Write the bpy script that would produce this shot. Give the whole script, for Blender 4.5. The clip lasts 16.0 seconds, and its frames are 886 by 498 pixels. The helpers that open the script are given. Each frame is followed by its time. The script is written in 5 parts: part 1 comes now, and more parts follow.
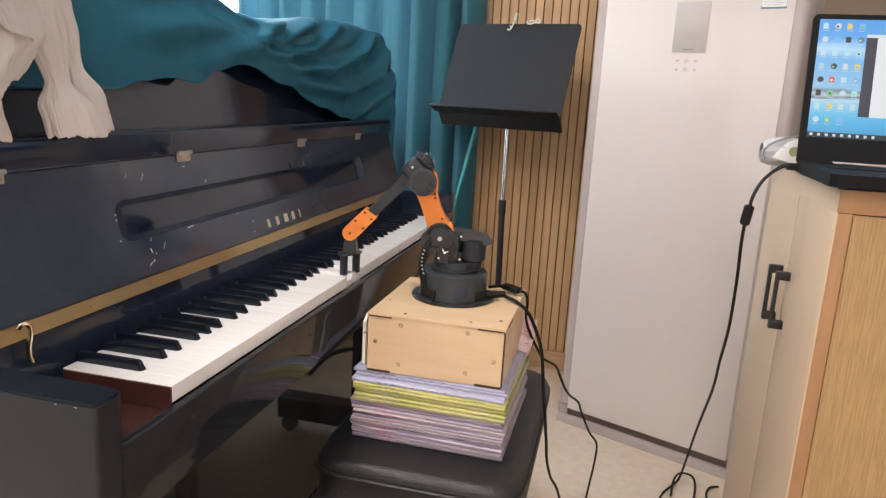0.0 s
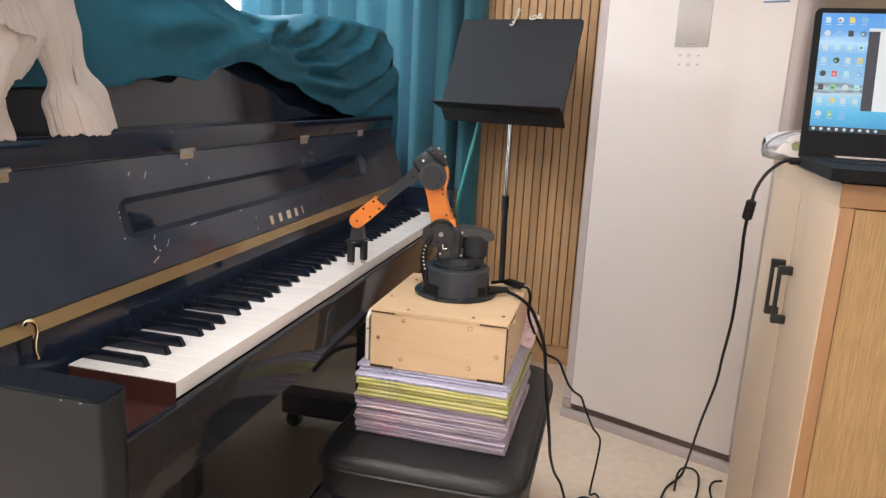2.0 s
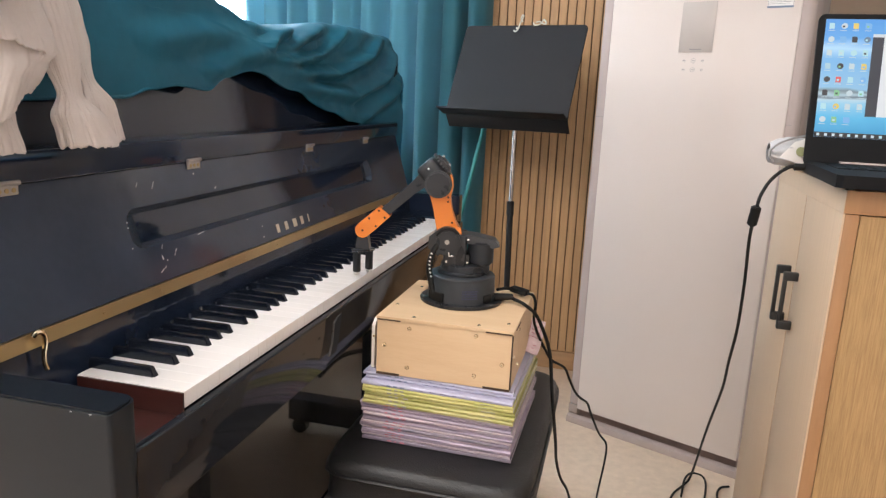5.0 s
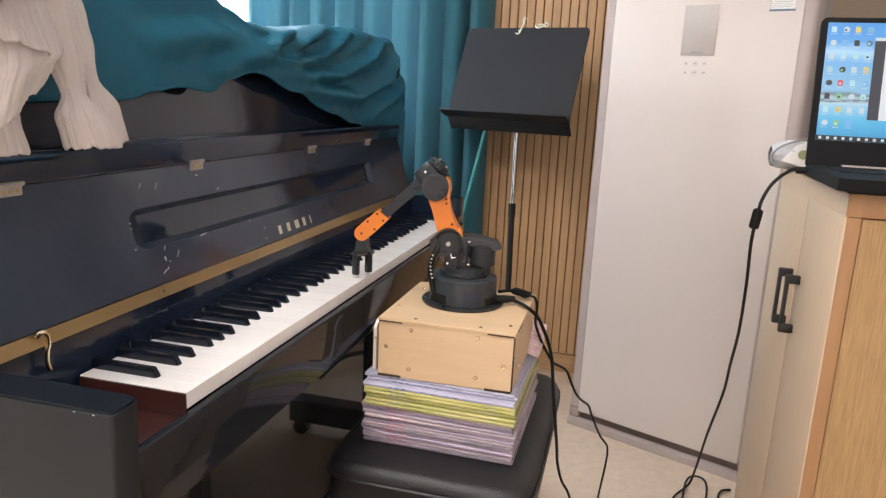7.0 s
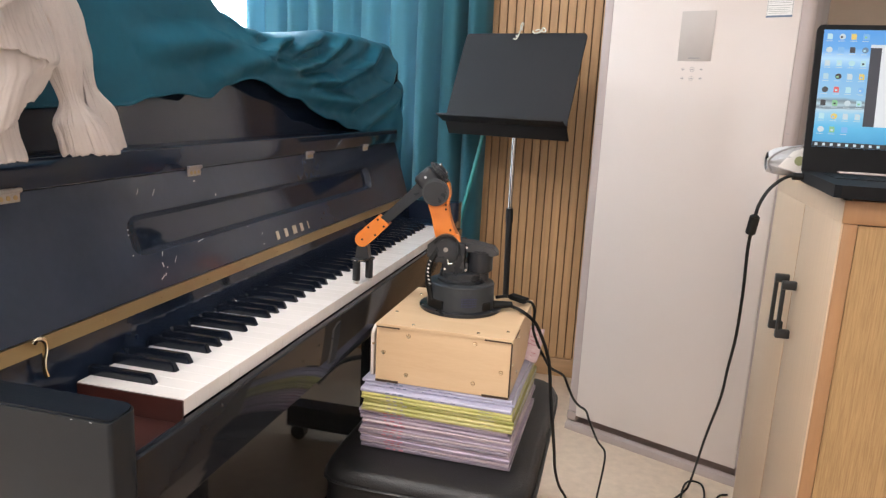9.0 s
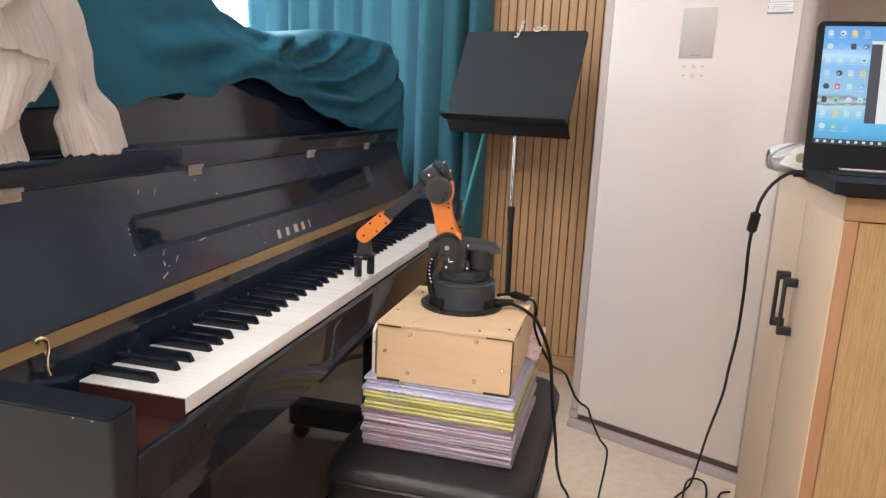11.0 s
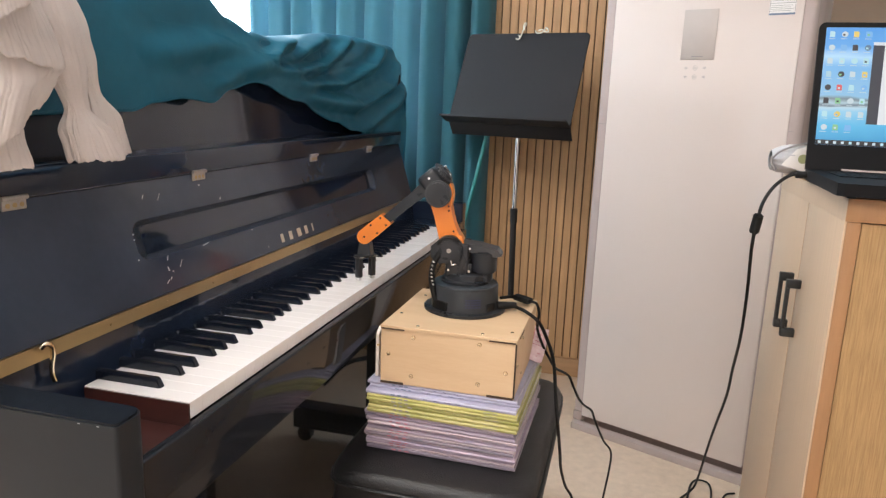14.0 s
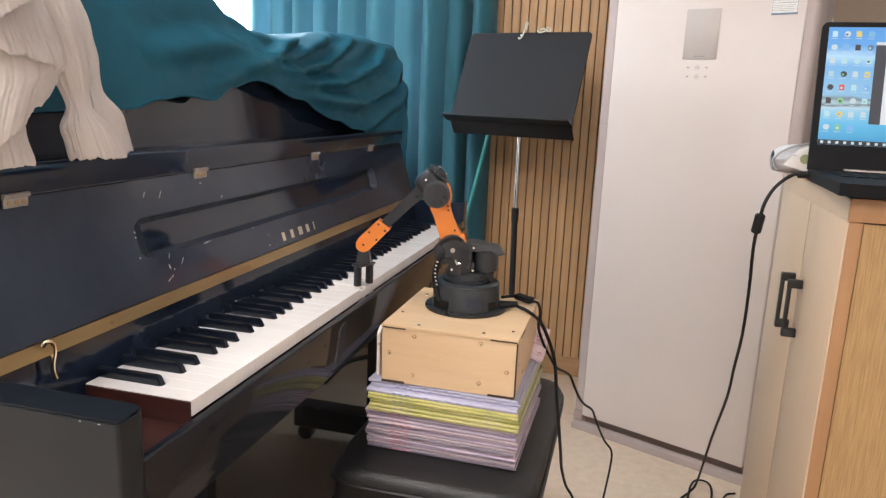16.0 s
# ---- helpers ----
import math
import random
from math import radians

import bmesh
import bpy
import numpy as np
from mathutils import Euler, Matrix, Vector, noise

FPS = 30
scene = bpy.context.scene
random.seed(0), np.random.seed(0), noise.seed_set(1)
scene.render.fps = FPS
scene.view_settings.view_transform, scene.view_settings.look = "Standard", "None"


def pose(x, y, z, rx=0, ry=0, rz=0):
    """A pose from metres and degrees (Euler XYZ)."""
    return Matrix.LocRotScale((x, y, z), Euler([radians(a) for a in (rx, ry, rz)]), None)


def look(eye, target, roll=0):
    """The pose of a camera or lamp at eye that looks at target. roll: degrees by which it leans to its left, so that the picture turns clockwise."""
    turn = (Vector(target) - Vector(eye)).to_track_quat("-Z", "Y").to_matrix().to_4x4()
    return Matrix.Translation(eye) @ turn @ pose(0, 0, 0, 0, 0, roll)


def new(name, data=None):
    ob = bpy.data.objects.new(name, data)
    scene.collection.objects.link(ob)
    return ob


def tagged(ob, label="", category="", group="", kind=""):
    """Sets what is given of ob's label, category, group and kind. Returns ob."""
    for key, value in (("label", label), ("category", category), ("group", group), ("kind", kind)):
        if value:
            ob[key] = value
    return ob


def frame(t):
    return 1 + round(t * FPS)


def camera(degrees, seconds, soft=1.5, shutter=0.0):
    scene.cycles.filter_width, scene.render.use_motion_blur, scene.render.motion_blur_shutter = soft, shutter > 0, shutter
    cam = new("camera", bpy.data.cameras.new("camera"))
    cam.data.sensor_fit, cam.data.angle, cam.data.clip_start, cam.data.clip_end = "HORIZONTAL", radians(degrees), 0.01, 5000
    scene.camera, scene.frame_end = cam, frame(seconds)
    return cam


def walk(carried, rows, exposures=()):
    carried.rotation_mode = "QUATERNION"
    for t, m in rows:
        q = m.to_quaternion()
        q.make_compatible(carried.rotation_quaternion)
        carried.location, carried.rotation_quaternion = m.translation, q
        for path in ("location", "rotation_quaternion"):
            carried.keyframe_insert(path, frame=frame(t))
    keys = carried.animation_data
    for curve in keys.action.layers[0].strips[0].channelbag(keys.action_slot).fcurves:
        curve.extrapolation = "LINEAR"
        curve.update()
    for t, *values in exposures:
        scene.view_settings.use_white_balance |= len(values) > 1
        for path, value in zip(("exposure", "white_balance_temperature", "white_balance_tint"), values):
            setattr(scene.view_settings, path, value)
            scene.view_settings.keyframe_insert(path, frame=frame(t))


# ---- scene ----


def stand(x, y, z, yaw, pitch, roll):
    return pose(x, y, z, 90 + pitch, 0, yaw) @ pose(0, 0, 0, 0, 0, roll)


cam = camera(64.93, 16.0, soft=1.3)
walk(cam, [
    (0, stand(0.4443, -0.6283, 1.0669, 13.217, -12.287, 3.253)),
    (0.5, stand(0.4442, -0.6281, 1.0678, 13.332, -12.323, 3.152)),
    (1, stand(0.4479, -0.6288, 1.0662, 13.227, -12.492, 3.084)),
    (1.5, stand(0.4491, -0.6300, 1.0687, 13.239, -12.298, 3.002)),
    (2, stand(0.4478, -0.6308, 1.0679, 13.536, -12.646, 2.959)),
    (2.5, stand(0.4462, -0.6330, 1.0691, 13.839, -12.504, 3.034)),
    (3, stand(0.4469, -0.6332, 1.0703, 13.871, -12.443, 2.950)),
    (3.5, stand(0.4467, -0.6328, 1.0705, 13.923, -12.516, 2.876)),
    (4, stand(0.4489, -0.6335, 1.0735, 13.932, -12.364, 2.585)),
    (6.5, stand(0.4470, -0.6344, 1.0751, 14.079, -12.295, 2.648)),
    (7, stand(0.4468, -0.6356, 1.0749, 14.084, -12.170, 2.755)),
    (7.5, stand(0.4447, -0.6358, 1.0765, 14.136, -12.037, 2.973)),
    (8, stand(0.4449, -0.6366, 1.0787, 14.000, -11.908, 2.919)),
    (8.5, stand(0.4466, -0.6360, 1.0780, 13.902, -11.932, 2.871)),
    (9, stand(0.4474, -0.6364, 1.0787, 13.919, -11.849, 2.816)),
    (11.5, stand(0.4503, -0.6368, 1.0788, 14.136, -12.057, 2.533)),
    (12, stand(0.4506, -0.6364, 1.0797, 14.074, -12.078, 2.352)),
    (12.5, stand(0.4497, -0.6383, 1.0816, 14.203, -11.791, 2.317)),
    (13, stand(0.4477, -0.6386, 1.0819, 14.399, -11.740, 2.449)),
    (13.5, stand(0.4499, -0.6385, 1.0832, 14.266, -11.727, 2.390)),
    (14, stand(0.4510, -0.6388, 1.0822, 14.382, -11.876, 2.230)),
    (14.5, stand(0.4508, -0.6373, 1.0811, 14.332, -11.994, 2.123)),
    (15, stand(0.4525, -0.6379, 1.0804, 14.077, -12.001, 2.122)),
    (15.5, stand(0.4521, -0.6374, 1.0816, 14.275, -11.907, 2.201)),
    (16, stand(0.4499, -0.6384, 1.0813, 14.448, -11.936, 2.393)),
])

# ---- light ----
world = bpy.data.worlds.new("world")
scene.world = world
world.use_nodes = True
wn = world.node_tree
sky = wn.nodes.new("ShaderNodeTexSky")
sky.sky_type, sky.sun_disc, sky.sun_elevation, sky.sun_rotation = "NISHITA", False, radians(40), radians(-20)
wn.links.new(sky.outputs[0], wn.nodes["Background"].inputs[0])
wn.nodes["Background"].inputs[1].default_value = 0.12
scene.view_settings.exposure = 0.0


def area(name, size_x, size_y, watts, colour, m):
    d = bpy.data.lights.new(name, "AREA")
    d.shape, d.size, d.size_y, d.energy, d.color = "RECTANGLE", size_x, size_y, watts, colour
    ob = new(name, d)
    ob.matrix_world = m
    return ob


area("window_light", 0.9, 1.45, 92, (0.66, 0.83, 1.0), look((-1.42, 2.13, 1.68), (-0.5, 0.3, 0.6)))
for lx, ly in ((-0.55, -0.3), (0.55, -1.9), (-0.9, -1.9)):
    area("panel_light", 0.55, 0.55, 32, (1.0, 0.935, 0.90), pose(lx, ly, 2.74))

# ---- materials ----
MATS = {}


def material(name, colour, rough=0.5, metal=0.0, vary=0.08, scale=6.0, bump=0.0, bscale=80.0, coat=0.0, stretch=(1, 1, 1), rvary=0.08,
             other=None, spec=0.5, piece=0.0, sheen=0.0):
    """Principled material: colour wanders at two scales towards `other`, gloss wanders, fine relief."""
    m = bpy.data.materials.new(name)
    m.use_nodes = True
    nt = m.node_tree
    nd, ln = nt.nodes, nt.links
    b = nd["Principled BSDF"]
    b.inputs["Metallic"].default_value = metal
    b.inputs["Specular IOR Level"].default_value = spec
    b.inputs["Coat Weight"].default_value = coat
    b.inputs["Coat Roughness"].default_value = 0.04
    b.inputs["Sheen Weight"].default_value = sheen
    tc = nd.new("ShaderNodeTexCoord")
    mp = nd.new("ShaderNodeMapping")
    mp.inputs["Scale"].default_value = stretch
    ln.new(tc.outputs["Object"], mp.inputs[0])
    src = mp.outputs[0]
    if piece:
        oi = nd.new("ShaderNodeObjectInfo")
        va = nd.new("ShaderNodeVectorMath")
        va.operation = "MULTIPLY_ADD"
        cx = nd.new("ShaderNodeCombineXYZ")
        for k in range(3):
            ln.new(oi.outputs["Random"], cx.inputs[k])
        ln.new(cx.outputs[0], va.inputs[0])
        va.inputs[1].default_value = (7.3, 11.1, 5.7)
        ln.new(src, va.inputs[2])
        src = va.outputs[0]
    n1 = nd.new("ShaderNodeTexNoise")
    n1.inputs["Scale"].default_value = scale
    n1.inputs["Detail"].default_value = 4
    n2 = nd.new("ShaderNodeTexNoise")
    n2.inputs["Scale"].default_value = scale * 9
    n2.inputs["Detail"].default_value = 3
    ln.new(src, n1.inputs["Vector"])
    ln.new(src, n2.inputs["Vector"])
    ad = nd.new("ShaderNodeMath")
    ad.operation = "MULTIPLY_ADD"
    ad.inputs[1].default_value = 0.35
    ln.new(n2.outputs[0], ad.inputs[0])
    ln.new(n1.outputs[0], ad.inputs[2])
    ramp = nd.new("ShaderNodeMapRange")
    ramp.inputs["From Min"].default_value, ramp.inputs["From Max"].default_value = 0.35, 1.0
    ln.new(ad.outputs[0], ramp.inputs["Value"])
    c1 = tuple(max(0.0, c * (1 - vary)) for c in colour)
    c2 = other or tuple(min(1.0, c * (1 + vary)) for c in colour)
    mx = nd.new("ShaderNodeMix")
    mx.data_type = "RGBA"
    mx.inputs["A"].default_value, mx.inputs["B"].default_value = (*c1, 1), (*c2, 1)
    ln.new(ramp.outputs[0], mx.inputs["Factor"])
    col = mx.outputs["Result"]
    if piece:
        hv = nd.new("ShaderNodeHueSaturation")
        mr = nd.new("ShaderNodeMapRange")
        mr.inputs["To Min"].default_value, mr.inputs["To Max"].default_value = 1 - piece, 1 + piece
        ln.new(oi.outputs["Random"], mr.inputs["Value"])
        ln.new(mr.outputs[0], hv.inputs["Value"])
        ln.new(col, hv.inputs["Color"])
        col = hv.outputs[0]
    ln.new(col, b.inputs["Base Color"])
    rr = nd.new("ShaderNodeMapRange")
    rr.inputs["To Min"].default_value, rr.inputs["To Max"].default_value = max(0.0, rough - rvary * rough), min(1.0, rough + rvary * rough)
    ln.new(n1.outputs[0], rr.inputs["Value"])
    ln.new(rr.outputs[0], b.inputs["Roughness"])
    if bump:
        n3 = nd.new("ShaderNodeTexNoise")
        n3.inputs["Scale"].default_value = bscale
        n3.inputs["Detail"].default_value = 5
        ln.new(src, n3.inputs["Vector"])
        bp = nd.new("ShaderNodeBump")
        bp.inputs["Strength"].default_value = bump
        bp.inputs["Distance"].default_value = 0.002
        ln.new(n3.outputs[0], bp.inputs["Height"])
        ln.new(bp.outputs[0], b.inputs["Normal"])
    MATS[name] = m
    return m


def glow(name, colour, strength, base=None):
    m = bpy.data.materials.new(name)
    m.use_nodes = True
    b = m.node_tree.nodes["Principled BSDF"]
    b.inputs["Base Color"].default_value = (*(base or colour), 1)
    b.inputs["Emission Color"].default_value = (*colour, 1)
    b.inputs["Emission Strength"].default_value = strength
    b.inputs["Roughness"].default_value = 0.35
    return m


LACQUER = material("black_lacquer", (0.011, 0.018, 0.036), 0.07, vary=0.1, rvary=0.3, spec=0.5)
# base raised and blued to imitate veiling glare over the fall board
LACQUER_FALL = material("veiled_black_lacquer", (0.026, 0.035, 0.056), 0.15, vary=0.2, scale=9, rvary=0.5, spec=0.42)
LACQUER_LOW = material("mirror_black_lacquer", (0.017, 0.018, 0.020), 0.035, vary=0.2, rvary=0.4, spec=0.5)
LACQUER_TOP = material("rubbed_black_lacquer", (0.009, 0.012, 0.017), 0.16, vary=0.2, rvary=0.4, spec=0.2)
LACQUER_SLIP = material("scuffed_black_lacquer", (0.014, 0.016, 0.021), 0.075, vary=0.2, rvary=0.4, spec=0.3)
# pale colour for the glints drawn onto the piano's lacquer
GLINT = material("painted_glint", (0.46, 0.46, 0.48), 0.3, vary=0.1)
LACQUER_WORN = material("black_lacquer_side", (0.011, 0.0145, 0.019), 0.36, vary=0.2, scale=3, bump=0.03, bscale=40, spec=0.3)
IVORY = material("ivory_plastic", (0.80, 0.775, 0.765), 0.22, vary=0.03, piece=0.03, coat=0.2)
EBONY = material("ebony_plastic", (0.007, 0.010, 0.018), 0.14, vary=0.2)
BRASS = material("aged_brass", (0.56, 0.43, 0.24), 0.38, 1.0, vary=0.2, scale=14, stretch=(1, 0.3, 1), other=(0.42, 0.31, 0.16))
POLISHED = material("polished_brass", (0.80, 0.68, 0.50), 0.16, 1.0, vary=0.1)
HINGE = material("dull_hinge_metal", (0.44, 0.41, 0.38), 0.5, 1.0, vary=0.2, scale=40)
MARK = material("pale_gilt", (0.50, 0.44, 0.36), 0.5, 0.4, vary=0.1)
MAHOGANY = material("mahogany", (0.036, 0.009, 0.007), 0.42, vary=0.35, scale=5, stretch=(2, 14, 14), bump=0.1, bscale=60)
CLOTH = material("teal_satin", (0.010, 0.094, 0.150), 0.52, vary=0.2, scale=7, bump=0.08, bscale=260, spec=0.22)
GAUZE = material("white_gauze", (0.72, 0.66, 0.64), 0.85, vary=0.06, scale=12, bump=0.3, bscale=160, sheen=0.2)
CURTAIN = material("teal_curtain", (0.030, 0.165, 0.215), 0.7, vary=0.14, scale=5, stretch=(6, 6, 0.6), bump=0.2, bscale=240, sheen=0.15)


def let_light_through(m, colour, share):
    """Thin cloth: part of the light passes through."""
    nd, ln = m.node_tree.nodes, m.node_tree.links
    tr = nd.new("ShaderNodeBsdfTranslucent")
    tr.inputs[0].default_value = (*colour, 1)
    mx = nd.new("ShaderNodeMixShader")
    mx.inputs[0].default_value = share
    ln.new(nd["Principled BSDF"].outputs[0], mx.inputs[1])
    ln.new(tr.outputs[0], mx.inputs[2])
    ln.new(mx.outputs[0], nd["Material Output"].inputs[0])


let_light_through(CURTAIN, (0.34, 0.54, 0.63), 0.35)
let_light_through(GAUZE, (0.7, 0.62, 0.58), 0.3)
SLAT = material("tan_slat_wood", (0.53, 0.322, 0.160), 0.5, vary=0.18, scale=5, stretch=(14, 14, 0.5), bump=0.06, bscale=60, piece=0.05)
SLATBACK = material("dark_slat_backing", (0.09, 0.045, 0.02), 0.8, vary=0.2)
TRIM = material("wood_trim", (0.45, 0.27, 0.14), 0.45, vary=0.15, scale=5, stretch=(0.6, 12, 12))
WALLW = material("white_wall_paint", (0.72, 0.72, 0.72), 0.85, vary=0.04, scale=2, bump=0.1, bscale=120)
WALL = material("beige_wall_paint", (0.62, 0.56, 0.51), 0.85, vary=0.05, scale=2, bump=0.1, bscale=120)
TANWALL = material("tan_wall_covering", (0.52, 0.40, 0.30), 0.8, vary=0.06, scale=3, bump=0.1, bscale=120)
CEIL = material("white_ceiling_paint", (0.77, 0.77, 0.76), 0.9, vary=0.03, scale=2)
FLOOR = material("cream_floor_tile", (0.58, 0.445, 0.33), 0.38, vary=0.13, scale=38, other=(0.65, 0.51, 0.385), rvary=0.3)
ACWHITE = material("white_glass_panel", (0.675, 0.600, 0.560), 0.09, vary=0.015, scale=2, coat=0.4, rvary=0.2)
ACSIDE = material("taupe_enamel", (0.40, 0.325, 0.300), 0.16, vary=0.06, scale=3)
ACEDGE = material("pale_mauve_trim", (0.46, 0.385, 0.365), 0.2, 0.0, vary=0.04)
ACDARK = material("brown_recess", (0.26, 0.19, 0.17), 0.45)
ACGREY = material("grey_display_glass", (0.48, 0.43, 0.40), 0.45, vary=0.03, scale=20)
INK = material("grey_print", (0.28, 0.27, 0.27), 0.6)
BLUEINK = material("blue_print", (0.15, 0.20, 0.28), 0.6)
NAVY = material("navy_print", (0.025, 0.03, 0.10), 0.5)
PAPER = material("white_paper", (0.76, 0.74, 0.72), 0.7, vary=0.03)
OAK = material("oak_veneer", (0.33, 0.195, 0.082), 0.5, vary=0.22, scale=4, stretch=(150, 150, 6), bump=0.12, bscale=70, other=(0.47, 0.295, 0.135))
OAKPALE = material("pale_oak_veneer", (0.53, 0.385, 0.262), 0.42, vary=0.07, scale=4, stretch=(40, 40, 0.9), bump=0.04, bscale=60)
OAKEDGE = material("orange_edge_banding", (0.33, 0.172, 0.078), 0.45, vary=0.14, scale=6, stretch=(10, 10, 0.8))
BLACKMETAL = material("black_metal", (0.009, 0.009, 0.010), 0.42, vary=0.2)
DESKBLACK = material("black_card", (0.011, 0.011, 0.014), 0.58, spec=0.3, vary=0.12, scale=8, bump=0.05, bscale=200)
CHROME = material("chrome", (0.72, 0.72, 0.73), 0.14, 1.0, vary=0.04)
CARD = material("cream_card", (0.70, 0.63, 0.58), 0.6, vary=0.04)
PLY = material("birch_plywood", (0.61, 0.415, 0.245), 0.55, vary=0.07, scale=5, stretch=(1.2, 8, 8), bump=0.05, bscale=120, other=(0.65, 0.475, 0.30))
# burnt brown, also the painted shade round screws and under the lid
BURNT_SHADE = material("laser_burnt_and_shade", (0.045, 0.025, 0.014), 0.8, vary=0.3)
LEATHER = material("black_leather", (0.011, 0.011, 0.012), 0.44, vary=0.2, scale=6, bump=0.5, bscale=330)
ROBOT = material("graphite_plastic", (0.019, 0.021, 0.025), 0.28, spec=0.4, vary=0.15, scale=20, bump=0.03, bscale=300)
ROBOTBASE = material("slate_plastic", (0.030, 0.035, 0.041), 0.34, spec=0.4, vary=0.12, scale=20, bump=0.03, bscale=300)
ROBOTGREY = material("dark_grey_plastic", (0.036, 0.038, 0.043), 0.42, vary=0.1, scale=20)
ORANGE = material("orange_plastic", (0.66, 0.185, 0.022), 0.40, vary=0.06, scale=12, coat=0.1)
RUBBER = material("black_rubber", (0.008, 0.008, 0.008), 0.5, vary=0.2, spec=0.25)
CLEAR = material("clear_silicone_and_glint", (0.62, 0.62, 0.60), 0.25, vary=0.05)
LAVENDER = material("lavender_print", (0.25, 0.21, 0.31), 0.38, vary=0.3, scale=14, stretch=(1, 1, 6), other=(0.45, 0.36, 0.43), piece=0.42)
PALEPINK = material("pale_pink_print", (0.46, 0.34, 0.40), 0.4, vary=0.25, scale=14, stretch=(1, 1, 6), other=(0.68, 0.58, 0.62), piece=0.2)
REDINK = material("faded_red_print", (0.50, 0.16, 0.20), 0.6)
LILAC = material("pale_lilac_print", (0.40, 0.39, 0.51), 0.4, vary=0.2, scale=12, piece=0.10)
LIME = material("yellow_green_print", (0.36, 0.38, 0.06), 0.38, vary=0.2, scale=12, other=(0.60, 0.53, 0.24), piece=0.3)
PINKP = material("pink_print", (0.72, 0.42, 0.46), 0.5, vary=0.25, scale=60, other=(0.80, 0.68, 0.68))
PAGES = material("page_edges", (0.50, 0.48, 0.49), 0.8, vary=0.3, scale=40, stretch=(1, 1, 30))
LAPTOP = material("black_laptop_shell", (0.006, 0.006, 0.007), 0.6, vary=0.15, spec=0.16)
TEALTUBE = material("teal_cord", (0.05, 0.30, 0.30), 0.4, vary=0.1)
GLASSY = material("clear_acrylic", (0.72, 0.70, 0.60), 0.12, vary=0.05, coat=0.5)
WHITEPL = material("white_plastic_film", (0.50, 0.50, 0.52), 0.3, vary=0.25, scale=30, bump=0.4, bscale=60)
GREEND = material("olive_label", (0.30, 0.32, 0.16), 0.5)
WINFRAME = material("white_window_frame", (0.75, 0.75, 0.75), 0.4)
SCREW = material("bright_screw", (0.72, 0.63, 0.47), 0.18, 1.0)

# ---- building helpers ----
ORIGIN = {}


def thing(name, loc, label, category, group="", kind=""):
    ob = new(name)
    ob.location = loc
    ob.empty_display_size = 0.05
    ORIGIN[ob] = Vector(loc)
    return tagged(ob, label, category, group, kind)


def finish(bm, name, mat_, smooth=True):
    me = bpy.data.meshes.new(name)
    bmesh.ops.recalc_face_normals(bm, faces=bm.faces)
    bm.to_mesh(me)
    bm.free()
    me.materials.append(mat_)
    if smooth:
        me.shade_smooth()
        me.set_sharp_from_angle(angle=radians(35))
    return me


def part(name, bm, mat_, parent, label="", smooth=True):
    """Links a bmesh, in world places, as one mesh under a thing or a part."""
    o = ORIGIN[parent]
    bmesh.ops.translate(bm, verts=bm.verts, vec=-o)
    ob = new(name, finish(bm, name, mat_, smooth))
    ob.parent = parent
    ORIGIN[ob] = o
    return tagged(ob, label) if label else ob


def solo(name, bm, mat_, loc, label, category, group="", kind="", smooth=True):
    """Links a bmesh, in world places, as a thing of one mesh with its origin at loc."""
    bmesh.ops.translate(bm, verts=bm.verts, vec=-Vector(loc))
    ob = new(name, finish(bm, name, mat_, smooth))
    ob.location = loc
    ORIGIN[ob] = Vector(loc)
    return tagged(ob, label, category, group, kind)


def box(x0, x1, y0, y1, z0, z1, bevel=0.0, seg=2, bm=None, m=None):
    b = bm or bmesh.new()
    r = bmesh.ops.create_cube(b, size=1.0)
    vs = r["verts"]
    for v in vs:
        v.co = Vector(((x0 + x1) / 2 + v.co.x * (x1 - x0), (y0 + y1) / 2 + v.co.y * (y1 - y0), (z0 + z1) / 2 + v.co.z * (z1 - z0)))
    if bevel:
        es = {e for v in vs for e in v.link_edges}
        out = bmesh.ops.bevel(b, geom=list(es), offset=bevel, segments=seg, affect="EDGES", profile=0.5)
        vs = list({v for f in out["faces"] for v in f.verts} | {v for v in vs if v.is_valid})
    if m is not None:
        bmesh.ops.transform(b, matrix=m, verts=vs)
    return b


def prism(points, axis, lo, hi, bevel=0.0, seg=2, bm=None):
    """A polygon of two coordinates pushed along the third axis from lo to hi."""
    b = bm or bmesh.new()
    k = "xyz".index(axis)
    rest = [i for i in range(3) if i != k]

    def at(pt, h):
        c = [0, 0, 0]
        c[k], c[rest[0]], c[rest[1]] = h, pt[0], pt[1]
        return b.verts.new(c)
    low = [at(q, lo) for q in points]
    top = [at(q, hi) for q in points]
    n = len(points)
    fs = [b.faces.new(low[::-1]), b.faces.new(top)]
    fs += [b.faces.new((low[i], low[(i + 1) % n], top[(i + 1) % n], top[i])) for i in range(n)]
    if bevel:
        es = [e for e in {e for f in fs for e in f.edges} if e.calc_face_angle(0) > 0.5]
        bmesh.ops.recalc_face_normals(b, faces=fs)
        bmesh.ops.bevel(b, geom=es, offset=bevel, segments=seg, affect="EDGES")
    return b


